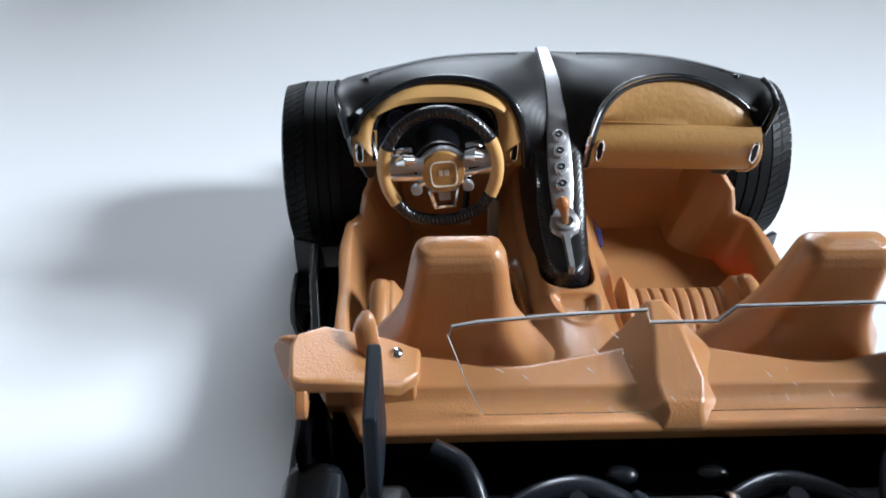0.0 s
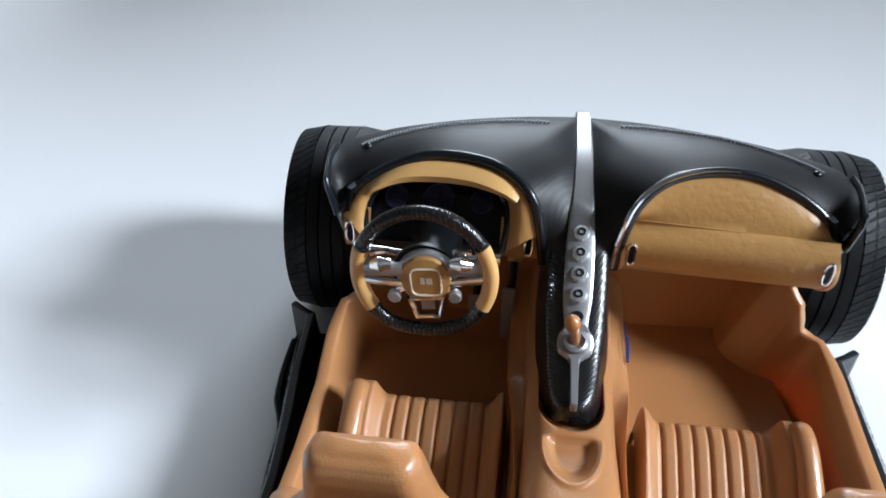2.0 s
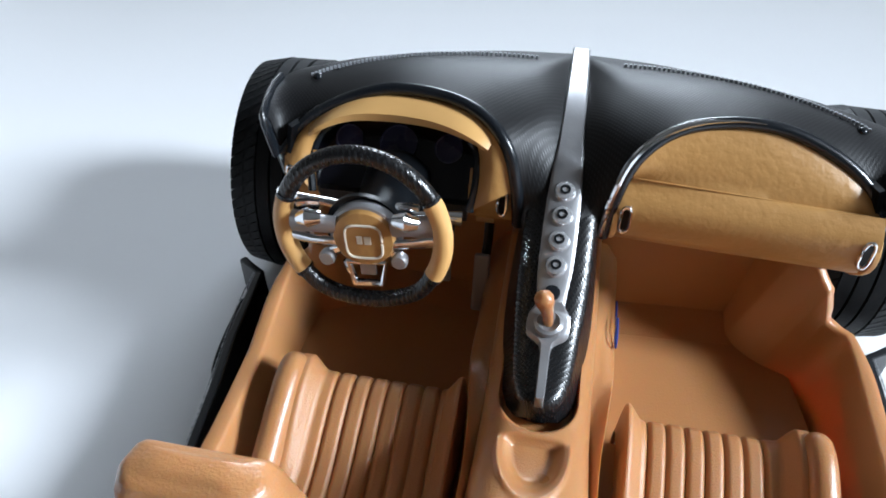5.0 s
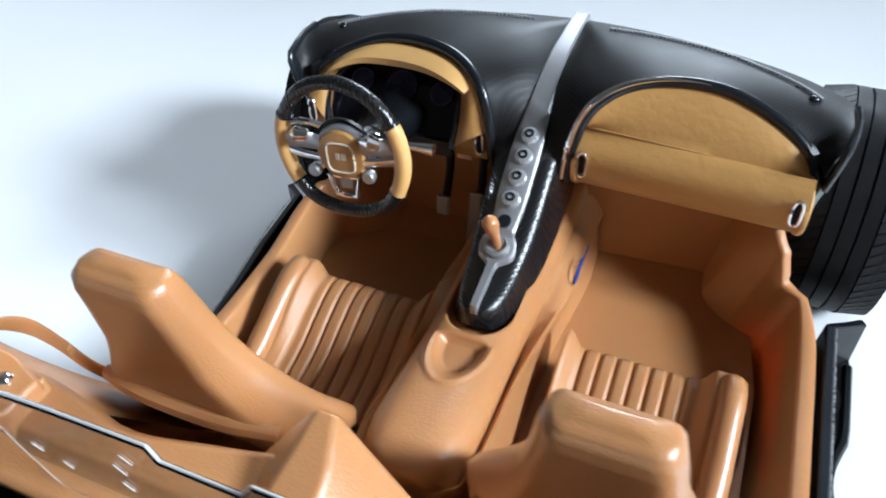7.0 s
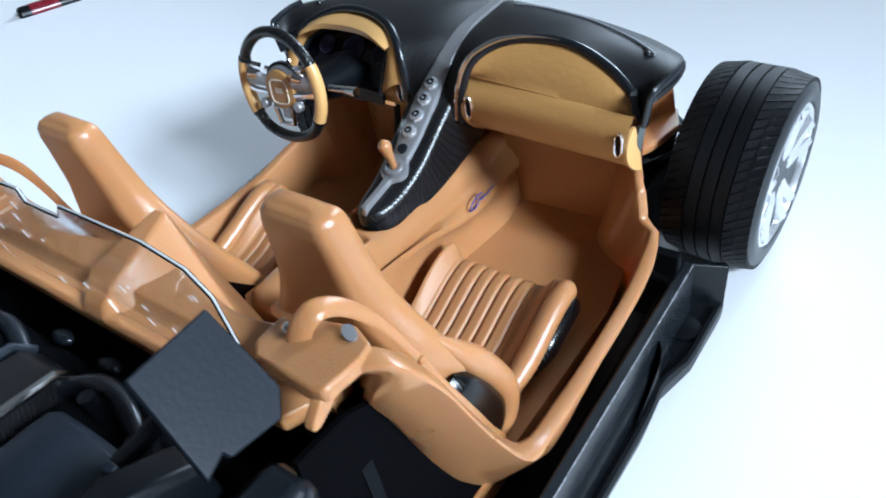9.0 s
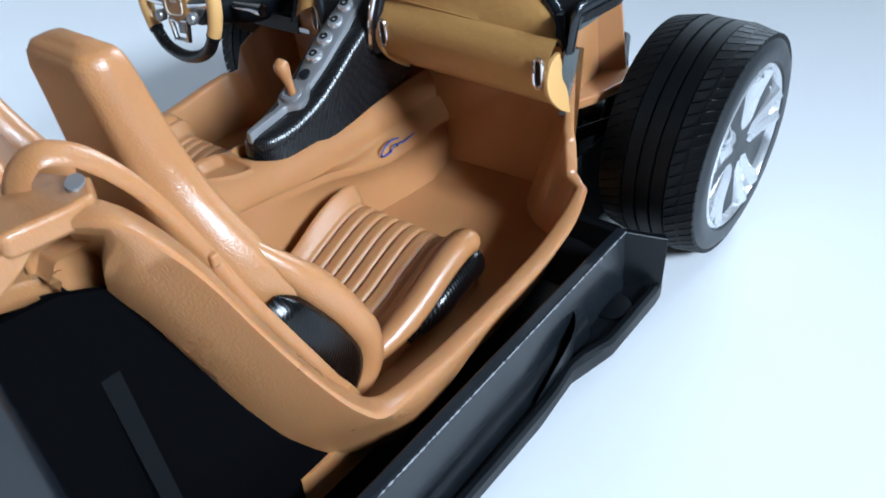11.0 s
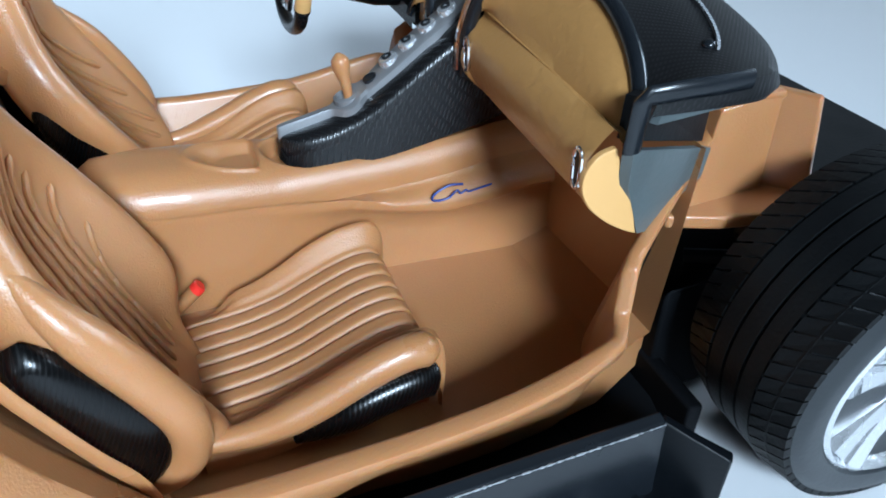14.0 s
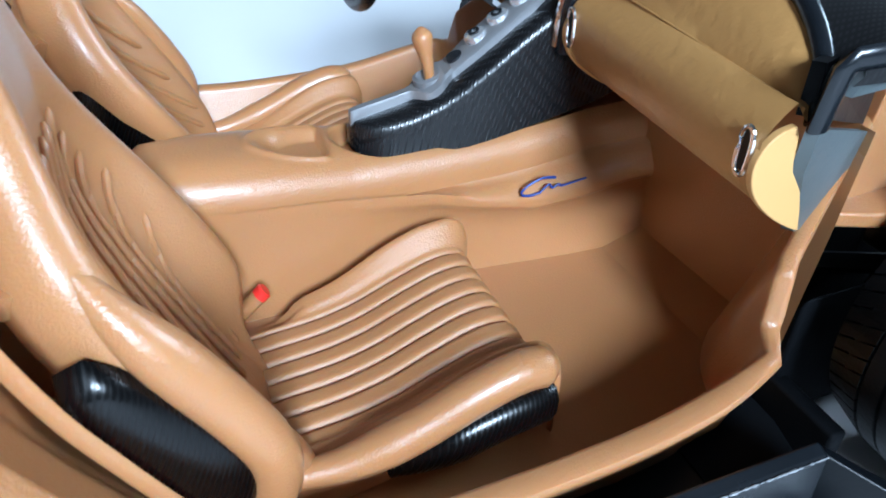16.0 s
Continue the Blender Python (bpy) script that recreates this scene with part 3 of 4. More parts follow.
        lo = [(x * s + close_in(s, -0.45), y, 1.025 + 0.050 * step(0.50, 0.70, x)) for x, y in o]
        hi = [(x * s + close_in(s, -0.45), y, 1.060 + 0.052 * step(0.50, 0.70, x)) for x, y in o]
        part("corner_block", loft([lo, hi]), TAN, t, bevel=0.010, seg=3)
        part("block_wall", loft([[(x * s + close_in(s, -0.45), y, z) for x, y in ((0.50, -0.49), (0.63, -0.50), (0.63, -0.40), (0.50, -0.40))] for z in (0.90, 1.045)]), TAN, t, bevel=0.008)
        part("block_hook", prism([(-0.490, 1.085), (-0.546, 1.085), (-0.572, 1.060), (-0.578, 1.040), (-0.562, 1.034), (-0.528, 1.052)], "x", 0.700 * s + close_in(s, -0.5), 0.724 * s + close_in(s, -0.5)), TAN, t, bevel=0.006)
        # smudge of silver paint on the plate
        if s > 0:
            part("paint_smudge", lathe([(0.024, -0.006), (0.023, 0.0005), (0.0, 0.001)], Matrix.Translation((0.680, -0.416, 1.1085)) @ Matrix.Scale(0.55, 4, (0.5, 0.86, 0)), 20), SILVER, t, "smudge of silver paint")
        # chrome pin beside the belt
        part("chrome_pin", blob((0.547 * s + close_in(s, -0.4), -0.440, 1.076 if s > 0 else 1.068), (0.015, 0.015, 0.013)), CHROME, t, "small bright chrome pin")
    return t


tub()

# ---------------------------------------------------------------- seats


def seat(s, label):
    xc = 0.428 if s > 0 else 0.398
    t = thing("bucket_seat", (xc * s, 0.2, 0.30), label, "seat", "bucket seats")
    # backrest with head rest: z, half width, front y, depth, side bolster
    # height: half width, front of the bolsters, their rise over the middle, depth
    prof = [(0.335, 0.205, 0.085, 0.040, 0.12), (0.40, 0.236, 0.080, 0.065, 0.15), (0.48, 0.256, 0.055, 0.088, 0.17), (0.57, 0.270, 0.010, 0.092, 0.175), (0.66, 0.272, -0.040, 0.088, 0.165),
            (0.74, 0.265, -0.085, 0.078, 0.150), (0.80, 0.248, -0.115, 0.064, 0.138), (0.85, 0.222, -0.135, 0.045, 0.125), (0.90, 0.188, -0.150, 0.028, 0.115), (0.95, 0.155, -0.162, 0.014, 0.108),
            (1.00, 0.132, -0.172, 0.006, 0.10), (1.06, 0.118, -0.184, 0.0, 0.095), (1.12, 0.108, -0.196, 0.0, 0.09), (1.150, 0.103, -0.202, 0.0, 0.088), (1.175, 0.097, -0.208, 0.0, 0.080), (1.190, 0.086, -0.216, 0.0, 0.064), (1.197, 0.066, -0.228, 0.0, 0.036)]
    zs = [p[0] for p in prof]

    def at_height(z):
        return [float(np.interp(z, zs, [p[i] for p in prof])) for i in range(1, 5)]

    def face(x, z):
        """How far forward the front of the backrest stands."""
        w, yb, b, d = at_height(z)
        return yb - b * (1 - step(0.34, 0.86, abs(x) / w))
    rings = []
    for z, w, yb in [tuple(v) for v in spline([Vector((p[0], p[1], p[2])) for p in prof], 3)]:
        _, _, b, d = at_height(z)
        inner = float(np.interp(z, [0.335, 0.40, 0.50, 0.57, 0.66, 0.76], [0.66, 0.68, 0.80, 0.90, 0.97, 1.0]))
        r = []
        for k in range(33):
            u = -1 + k / 16
            e = max(0, (abs(u) - 0.80) / 0.20)
            r.append(((xc + w * u * (inner if u < 0 else 1.0)) * s, yb - b * (1 - step(0.34, 0.86, abs(u))) - 0.06 * step(0.54, 0.38, z) * step(0.45, 0.85, -u) - min(0.045, 0.45 * d) * (1 - math.sqrt(max(0, 1 - e * e))), z))
        for k in range(21):
            u = 1 - k / 10
            e = max(0, (abs(u) - 0.65) / 0.35)
            r.append(((xc + (w - 0.45 * b) * u * (inner if u < 0 else 1.0)) * s, yb - d + min(0.04, 0.45 * d) * (1 - math.sqrt(max(0, 1 - e * e))), z - 0.02 * step(1.1, 0.9, z)))
        rings.append(r)
    # rounded crown of the head rest
    top = rings[-1]
    mid = sum((Vector(p) for p in top), Vector()) / len(top)
    for f, up in ((0.82, 0.004), (0.55, 0.006), (0.25, 0.007), (0.03, 0.0072)):
        rings.append([mid.lerp(Vector(p), f) + Vector((0, 0, up)) for p in top])
    back = part("backrest", loft(rings), TAN, t, angle=88)
    # ledge across the rear of the shell
    part("rear_ledge", tube(flip(spline([(xc - 0.21, -0.235, 0.80), (xc - 0.10, -0.268, 0.83), (xc + 0.08, -0.268, 0.83), (xc + 0.21, -0.235, 0.80)], 6), s), 0.020, 8), TAN, back)
    # short stitched ridges over the front of the backrest
    for row in range(10):
        z = 0.455 + row * 0.046
        n = 7
        for k in range(n):
            x = (k - (n - 1) / 2) * 0.045 + (0.0225 if row % 2 else 0)
            if abs(x) > 0.165 - 0.06 * step(0.72, 0.9, z):
                continue
            ends = [Vector(((xc + x - 0.55 * dz) * s, face(x - 0.55 * dz, z + dz) + 0.003, z + dz)) for dz in (-0.034, -0.027, 0.0, 0.027, 0.034)]
            part("ridge", tube(ends, [0.002, 0.0072, 0.0076, 0.0070, 0.002], 8, flat=1.0, up=(0, 1, 0)), TAN, back)
    # black carbon cheek on the door side of the backrest
    front = even(spline([(0, -0.060, 0.388), (0, -0.012, 0.432), (0, 0.004, 0.500), (0, -0.030, 0.580), (0, -0.075, 0.655), (0, -0.120, 0.715), (0, -0.165, 0.748)], 5), 19)
    rear = even(spline([(0, -0.085, 0.380), (0, -0.112, 0.430), (0, -0.140, 0.500), (0, -0.165, 0.565), (0, -0.190, 0.625), (0, -0.208, 0.675), (0, -0.200, 0.735)], 5), 19)
    for side, foot, bulge in ((1, 0.262, 0.040), (-1, 0.215, 0.030)):
        rows = []
        for k, (p, q) in enumerate(zip(front, rear)):
            end = max(0.0, 1 - abs(2 * k / 18 - 1) ** 4) ** 0.5
            rows.append([((xc + side * (foot + bulge * end * max(0.0, 1 - abs(2 * u - 1) ** 2.6) ** 0.5)) * s, *p.lerp(q, u).yz) for u in [i / 14 for i in range(15)]])
        part("side_cheek", sheet(rows, 0.02 * s * side), CARBON_SOFT, back, "glossy black carbon cheek", angle=70)
    # rolled bolster that curls round the cheek
    bo = even(spline([(xc + 0.180, -0.185, 0.870), (xc + 0.236, -0.124, 0.775), (xc + 0.258, -0.068, 0.690), (xc + 0.266, -0.018, 0.600), (xc + 0.270, 0.016, 0.515), (xc + 0.268, 0.008, 0.440), (xc + 0.262, -0.035, 0.388), (xc + 0.255, -0.085, 0.360)], 6), 34)
    part("bolster", tube(flip(bo, s), [0.012 + 0.027 * step(0, 12, k) - 0.012 * step(28, 33, k) for k in range(34)], 14, up=(1, 0, 0)), TAN, back)
    # cushion: fluted middle, two bolsters, rolled front
    rows = []
    ny, nx = 30, 145
    base = [(0.02, 0.360), (0.08, 0.366), (0.16, 0.374), (0.24, 0.394), (0.32, 0.428), (0.39, 0.455), (0.44, 0.464), (0.475, 0.456), (0.492, 0.428), (0.497, 0.39), (0.490, 0.34), (0.480, 0.295)]
    prof = even(spline([(0, y, z) for y, z in base], 5), ny)
    for i, p in enumerate(prof):
        row = []
        for k in range(nx):
            u = -1 + 2 * k / (nx - 1)
            x = 0.225 * u
            inner = u < 0
            mid = 1 - (step(0.74, 0.81, -u) if inner else step(0.62, 0.70, u))
            fl = -0.014 * (1 - abs(math.sin(math.pi * (u * 0.225 / 0.0445 + 0.5)))) ** 3
            z = p.z + mid * (fl - 0.010)
            hump = (step(0.76, 0.92, -u) if inner else step(0.66, 0.82, u)) * (1 - step(0.95, 1.0, abs(u)))
            fall = step(0.93, 1.0, abs(u))
            z += ((0.006 if inner else 0.004) + 0.028 * step(0.12, 0.36, p.y)) * hump - 0.07 * fall
            if inner:
                z -= 0.045 * step(0.72, 0.86, -u) * step(0.15, 0.08, p.y)
            y = p.y + (0.012 * hump if i > ny * 0.6 else 0)
            row.append(((xc + x) * s, y, max(z, 0.29)))
        rows.append(row)
    cush = part("cushion", sheet(rows, -0.02 * s), TAN_SEAT, t, angle=55)
    part("cushion_base", prism([((xc - 0.20) * s, 0.03), ((xc + 0.20) * s, 0.03), ((xc + 0.20) * s, 0.475), ((xc - 0.20) * s, 0.475)], "z", 0.295, 0.330), TAN, cush)
    for side, mat, name, lab in ((1, CARBON_SOFT, "side_trim", "glossy black carbon strip"),):
        tr = spline([((xc + side * 0.230), 0.19, 0.335), ((xc + side * 0.238), 0.26, 0.362), ((xc + side * 0.241), 0.35, 0.395), ((xc + side * 0.238), 0.44, 0.410), ((xc + side * 0.228), 0.482, 0.400)], 6)
        part(name, tube(flip(tr, s), [0.008 + 0.026 * min(1, k / 9) if k < len(tr) - 4 else 0.034 - 0.006 * (k - len(tr) + 4) for k in range(len(tr))], 12, flat=1.25), mat, cush, lab)
        bo = spline([((xc + side * 0.212), 0.03, 0.372), ((xc + side * 0.220), 0.13, 0.378), ((xc + side * 0.224), 0.24, 0.412), ((xc + side * 0.224), 0.34, 0.456), ((xc + side * 0.224), 0.42, 0.480), ((xc + side * 0.222), 0.485, 0.472)], 5)
        n = len(bo)
        part("bolster", tube(flip(bo, s), [0.020 + 0.016 * min(1, k / 8) if k < n - 2 else 0.030 - 0.012 * (k - n + 2) for k in range(n)], 12), TAN, cush)
    # belt buckle between cushion and tunnel
    bx = xc - 0.205
    part("belt_buckle", tube([((bx + 0.004) * s, -0.030, 0.335), (bx * s, 0.030, 0.380), (bx * s, 0.066, 0.412)], [0.017, 0.018, 0.019], 14, flat=0.8), TAN, t)
    part("buckle_button", tube([(bx * s, 0.064, 0.410), (bx * s, 0.075, 0.420), (bx * s, 0.078, 0.4225)], [0.0195, 0.0195, 0.015], 14, flat=0.8), RED, t, "small red buckle button")
    part("buckle_foot", blob(((bx + 0.030) * s, -0.008, 0.362), (0.018, 0.018, 0.016)), TAN, t)
    return t


seat(1, "tan plastic bucket seat with fluted cushion, passenger side of the tunnel")
seat(-1, "tan plastic bucket seat with fluted cushion, behind the steering wheel")


def belt(s):
    p = spline([(0.588, -0.462, 1.070), (0.594, -0.445, 1.108), (0.606, -0.412, 1.126), (0.624, -0.366, 1.100), (0.650, -0.318, 1.03), (0.682, -0.275, 0.92), (0.712, -0.240, 0.81), (0.733, -0.200, 0.71), (0.738, -0.160, 0.62), (0.738, -0.115, 0.52), (0.738, -0.070, 0.43), (0.735, -0.04, 0.31)], 8)
    p = [q - Vector((close_in(s, q.y), 0, 0)) for q in p]
    t = thing("seat_belt", (0.74 * s, -0.05, 0.30), "thin tan plastic seat belt strap beside the seat", "seat belt", "seat belts")
    part("strap", tube(flip(p, s), [0.024 - 0.012 * step(10, 40, k) for k in range(len(p))], 10, flat=0.36, up=(0.35 * s, -0.35, 0.87)), TAN, t)
    part("slider", box((p[42].x * s, p[42].y, p[42].z), (0.022, 0.018, 0.026)), TAN, t, bevel=0.006)


belt(1)
belt(-1)

# ---------------------------------------------------------------- dashboard
ARCH = [(0.104, 0.765, 0.775), (0.116, 0.768, 0.88), (0.150, 0.795, 0.985), (0.225, 0.845, 1.038), (0.33, 0.878, 1.056), (0.46, 0.888, 1.050), (0.58, 0.872, 1.010), (0.67, 0.842, 0.955), (0.722, 0.805, 0.885)]
FRONT = [(0.0, 0.60, 0.760), (0.0, 0.76, 0.866), (0.0, 0.98, 0.972), (0.0, 1.265, 1.0), (0.2, 1.245, 1.0), (0.4, 1.203, 0.998), (0.59, 1.152, 0.988), (0.695, 1.098, 0.984), (0.752, 1.036, 0.992), (0.771, 0.950, 1.002), (0.766, 0.86, 1.003), (0.752, 0.810, 0.998)]


def dashboard():
    t = thing("dashboard", (0, 0.9, 0.70), "black carbon dashboard with tan panels over the cabin tub", "dashboard")
    n = 56
    for s in (-1, 1):
        a, f = even(spline(ARCH, 8), n), even(spline(FRONT[:4], 6), 20)[:-1] + even(spline(FRONT[3:], 8), n - 19)
        rows = []
        for p, q in zip(a, f):
            row = []
            for k in range(13):
                v = k / 12
                x = p.lerp(q, v)
                x.z += 0.030 * math.sin(math.pi * v) * min(1, (q - p).length / 0.25)
                row.append(x)
            row.append(q + Vector((0.004, 0.012, -0.03)))
            row.append(q + Vector((0.0, 0.0, -0.045)))
            rows.append(flip(row, s))
        part("cowl", sheet(rows, -0.012 * s), COWL, t, angle=50)
        # rolled rim round the arch
        part("arch_rim", tube(flip(a, s), 0.016, 10), GLOSS, t)
        if s > 0:
            half = a[:n // 2 + 6]
            part("chrome_bead", tube([p + Vector((-0.008, -0.014, 0.012)) for p in half], [0.0085 - 0.008 * step(len(half) * 0.55, len(half), k) for k in range(len(half))], 8), CHROME, t, "thin chrome bead")
        # stitching along the front edge
        for k in range(54):
            i, w = divmod(21.2 + 0.46 * k, 1)
            i = int(i)
            p, q = a[i].lerp(a[i + 1], w), f[i].lerp(f[i + 1], w)
            v = 1 - min(0.13, 0.45 * (q - p).length) / (q - p).length
            c = p.lerp(q, v) + Vector((0, 0, 0.030 * math.sin(math.pi * v) * min(1, (q - p).length / 0.25) + 0.005))
            part("stitch", box((c.x * s, c.y, c.z), (0.007, 0.005, 0.008), Matrix.Rotation(-s * 0.3 * k / 54, 4, "Z")), THREAD, t)
        # end bracket and grey cheek plate below the tip
        br = [(0.734, 0.796, 0.885), (0.742, 0.792, 0.935), (0.749, 0.790, 0.980), (0.754, 0.798, 0.992), (0.766, 0.86, 0.998), (0.773, 0.92, 1.000), (0.770, 0.975, 0.999)]
        part("end_bracket", tube(flip(br, s), 0.018, 10, flat=0.55, up=(s, 0, 0)), GLOSS, t)
        gl = [Vector(q) for q in ((0.756, 0.83, 0.970), (0.764, 0.965, 0.980), (0.752, 0.950, 0.945), (0.738, 0.835, 0.928))]
        part("inner_plate", loft([flip(gl, s), flip([q + Vector((-0.012, -0.008, 0)) for q in gl], s)]), STEELY, t)
        pl = [Vector(p) for p in ((0.740, 0.797, 0.889), (0.616, 1.080, 0.777), (0.610, 1.078, 0.706), (0.660, 0.948, 0.680), (0.661, 0.940, 0.642), (0.687, 0.880, 0.667), (0.728, 0.808, 0.810))]
        w = Vector((-0.015, -0.012, 0))
        part("cheek_plate", loft([flip(pl, s), flip([p + w for p in pl], s)]), STEELY, t, "grey satin plate")
        # black inner side of the dash above the plate
        sd = [Vector(p) for p in ((0.712, 0.802, 0.893), (0.596, 1.072, 0.783), (0.596, 1.072, 0.965), (0.700, 0.815, 0.965))]
        part("dash_side", loft([flip(sd, s), flip([p + w for p in sd], s)]), BLACK, t)
        # small vent studs on the cowl
        for d in (0.0, 0.045):
            part("vent_stud", blob(((0.620 + d) * s, 1.005 - d * 0.8, 1.018), (0.013, 0.013, 0.010)), GLOSS, t)
    # black trim running down onto the tunnel
    rings = []
    for y, zt, hw, zb in ((0.96, 0.965, 0.10, 0.68), (0.86, 0.928, 0.108, 0.65), (0.76, 0.866, 0.110, 0.63), (0.69, 0.822, 0.110, 0.615), (0.615, 0.767, 0.108, 0.60), (0.56, 0.726, 0.104, 0.59), (0.51, 0.696, 0.098, 0.585),
                         (0.45, 0.672, 0.092, 0.578), (0.40, 0.660, 0.084, 0.575), (0.36, 0.652, 0.070, 0.575), (0.335, 0.645, 0.050, 0.578), (0.322, 0.630, 0.022, 0.59)):
        r = []
        for k in range(21):
            c, q = math.cos(math.pi * k / 20), math.sin(math.pi * k / 20)
            r.append((hw * 0.80 * math.copysign(abs(c) ** 0.6, c), y, zt - 0.045 + 0.045 * q ** 0.7))
        r = [(hw, y, zb)] + r + [(-hw, y, zb)]
        rings.append(r)
    part("tunnel_trim", loft(rings), CARBON, t, "glossy black carbon trim", angle=50)
    # silver spine
    sp = [(1.28, 0.995, 0.024), (1.265, 1.012, 0.024), (1.12, 1.012, 0.026), (0.98, 0.998, 0.029), (0.86, 0.950, 0.034), (0.76, 0.888, 0.040), (0.69, 0.842, 0.041), (0.615, 0.787, 0.040), (0.565, 0.748, 0.034), (0.545, 0.733, 0.034), (0.525, 0.724, 0.046),
          (0.505, 0.710, 0.050), (0.485, 0.698, 0.044), (0.470, 0.692, 0.024), (0.455, 0.689, 0.013), (0.40, 0.677, 0.011), (0.335, 0.664, 0.010), (0.326, 0.655, 0.008)]
    sp = spline([Vector((w, y, z)) for y, z, w in sp], 3)
    rings = [[(-p.x, p.y, p.z - 0.025), (-p.x, p.y, p.z - 0.002), (-p.x * 0.8, p.y, p.z + 0.005), (p.x * 0.8, p.y, p.z + 0.005), (p.x, p.y, p.z - 0.002), (p.x, p.y, p.z - 0.025)] for p in sp]
    spine = part("spine", loft(rings), SILVER, t, "ribbed silver spine")
    for k in range(5):
        y = 0.768 - 0.0505 * k
        z = 0.886 - 0.0345 * k
        m = aim((0, y, z), (0, -0.45, 1))
        if k < 4:
            part("button", lathe([(0.026, -0.02), (0.0255, 0.012), (0.023, 0.019), (0.018, 0.021), (0.0, 0.022)], m, 20), BRIGHT, spine)
            part("button_ring", lathe([(0.0125, 0.020), (0.0125, 0.0245), (0.0075, 0.0245), (0.0075, 0.020)], m, 16), BLACK, spine)
        else:
            part("button", lathe([(0.018, -0.02), (0.018, 0.010), (0.012, 0.012), (0.0, 0.008)], m, 20), GLOSS, spine)
    part("lever_socket", lathe([(0.034, -0.01), (0.034, 0.010), (0.026, 0.014), (0.024, 0.006), (0.0, 0.0)], aim((0, 0.505, 0.710), (0, -0.25, 1)), 20), SILVER, spine)
    part("gear_lever", tube(spline([(0.0, 0.508, 0.705), (-0.004, 0.505, 0.74), (-0.012, 0.50, 0.775), (-0.018, 0.497, 0.80), (-0.022, 0.495, 0.818)], 4), [0.012] * 4 + [0.013, 0.014, 0.015, 0.017, 0.019, 0.021, 0.022, 0.0225, 0.022, 0.020, 0.016, 0.011, 0.005], 12), TAN, t, "tan gear lever with rounded grip")
    # passenger panel: domed face over a rolled lower edge
    a = even(spline(ARCH[1:], 8), 41)
    rows = []
    roll = [(0.762, 0.914), (0.744, 0.898), (0.730, 0.882), (0.718, 0.862), (0.718, 0.828), (0.728, 0.790), (0.748, 0.755), (0.782, 0.730), (0.820, 0.722)]
    for p in a:
        u = (p.x - 0.116) / 0.606
        row = []
        top = Vector((p.x, p.y, p.z))
        low = Vector((0.128 + 0.582 * u, 0.802 - 0.012 * u, 0.934 - 0.026 * u))
        for k in range(7):
            v = k / 6
            q = top.lerp(low, v)
            q.y -= 0.012 * math.sin(math.pi * v)
            row.append(q)
        for y, z in roll:
            f = Vector((0.128 + 0.582 * u, y + 0.038 - 0.026 * u, z + 0.004))
            row.append(f)
        rows.append(row)
    pan = part("glove_panel", sheet(rows, 0.02), GOLD, t, "gold-brown grained panel", angle=60)
    # pale end faces of the roll, straight at the back
    for x, dy in ((0.124, 0.038), (0.706, 0.012)):
        o = spline([(y + dy, z, 0) for y, z in ((0.770, 0.885), (0.738, 0.876), (0.716, 0.850), (0.712, 0.815), (0.730, 0.775), (0.770, 0.735), (0.815, 0.705), (0.842, 0.692))], 4)
        part("roll_end", prism([(p.x, p.y) for p in o] + [(0.830 + dy, 0.735), (0.806 + dy, 0.800)], "x", x - 0.004, x + 0.010), GRIP, pan, bevel=0.003)
    part("panel_seam", tube([(0.13, 0.799, 0.934), (0.42, 0.793, 0.921), (0.70, 0.7865, 0.908)], 0.0018, 6), GOLD, pan)
    for u in (0.035, 0.945):
        x = 0.128 + 0.59 * u
        lp = [(x + 0.012 * math.cos(q), 0.753 - 0.027 * u, 0.842 + 0.038 * math.copysign(abs(math.sin(q)) ** 0.6, math.sin(q))) for q in [2 * math.pi * k / 20 for k in range(21)]]
        part("clip_ring", tube(lp, 0.0045, 8), CHROME, pan)
        part("clip_slot", box((x, 0.757 - 0.027 * u, 0.842), (0.014, 0.010, 0.060)), BLACK, pan)
    # driver binnacle: tan surround, hood and screen
    b = flip(a, -1)
    opening = even(spline([(-0.225, 0.745, 0.815), (-0.215, 0.78, 0.90), (-0.232, 0.832, 0.955), (-0.32, 0.90, 0.975), (-0.44, 0.925, 0.975), (-0.55, 0.905, 0.965), (-0.625, 0.85, 0.93), (-0.645, 0.80, 0.87), (-0.635, 0.755, 0.81)], 6), 41)
    rows = []
    for p, q in zip(b, opening):
        rows.append([p.lerp(q, v) + Vector((0, -0.016 * math.sin(math.pi * v), 0.012 * math.sin(math.pi * v))) for v in (0, 0.2, 0.4, 0.6, 0.8, 1.0)])
    sur = part("binnacle", sheet(rows, 0.02), GOLD, t, "gold-brown grained instrument surround", angle=60)
    for s in (0, 1):
        # lower cheeks on either side of the column
        x0, x1 = ((-0.118, -0.235), (-0.715, -0.630))[s]
        part("binnacle_cheek", sheet([[(x0 + (x1 - x0) * k / 6, y, z) for y, z in ((0.810, 0.90), (0.782, 0.85), (0.777, 0.80), (0.792, 0.765), (0.82, 0.752))] for k in range(7)], 0.02), GOLD, sur)
        xm = (-0.148, -0.690)[s]
        lp = [(xm + 0.012 * math.cos(q), 0.767, 0.834 + 0.038 * math.copysign(abs(math.sin(q)) ** 0.6, math.sin(q))) for q in [2 * math.pi * k / 20 for k in range(21)]]
        part("clip_ring", tube(lp, 0.0045, 8), CHROME, sur)
        part("clip_slot", box((xm, 0.769, 0.834), (0.014, 0.008, 0.060)), BLACK, sur)
    part("hood_edge", tube(opening, 0.011, 8), GLOSS, sur)
    hood = []
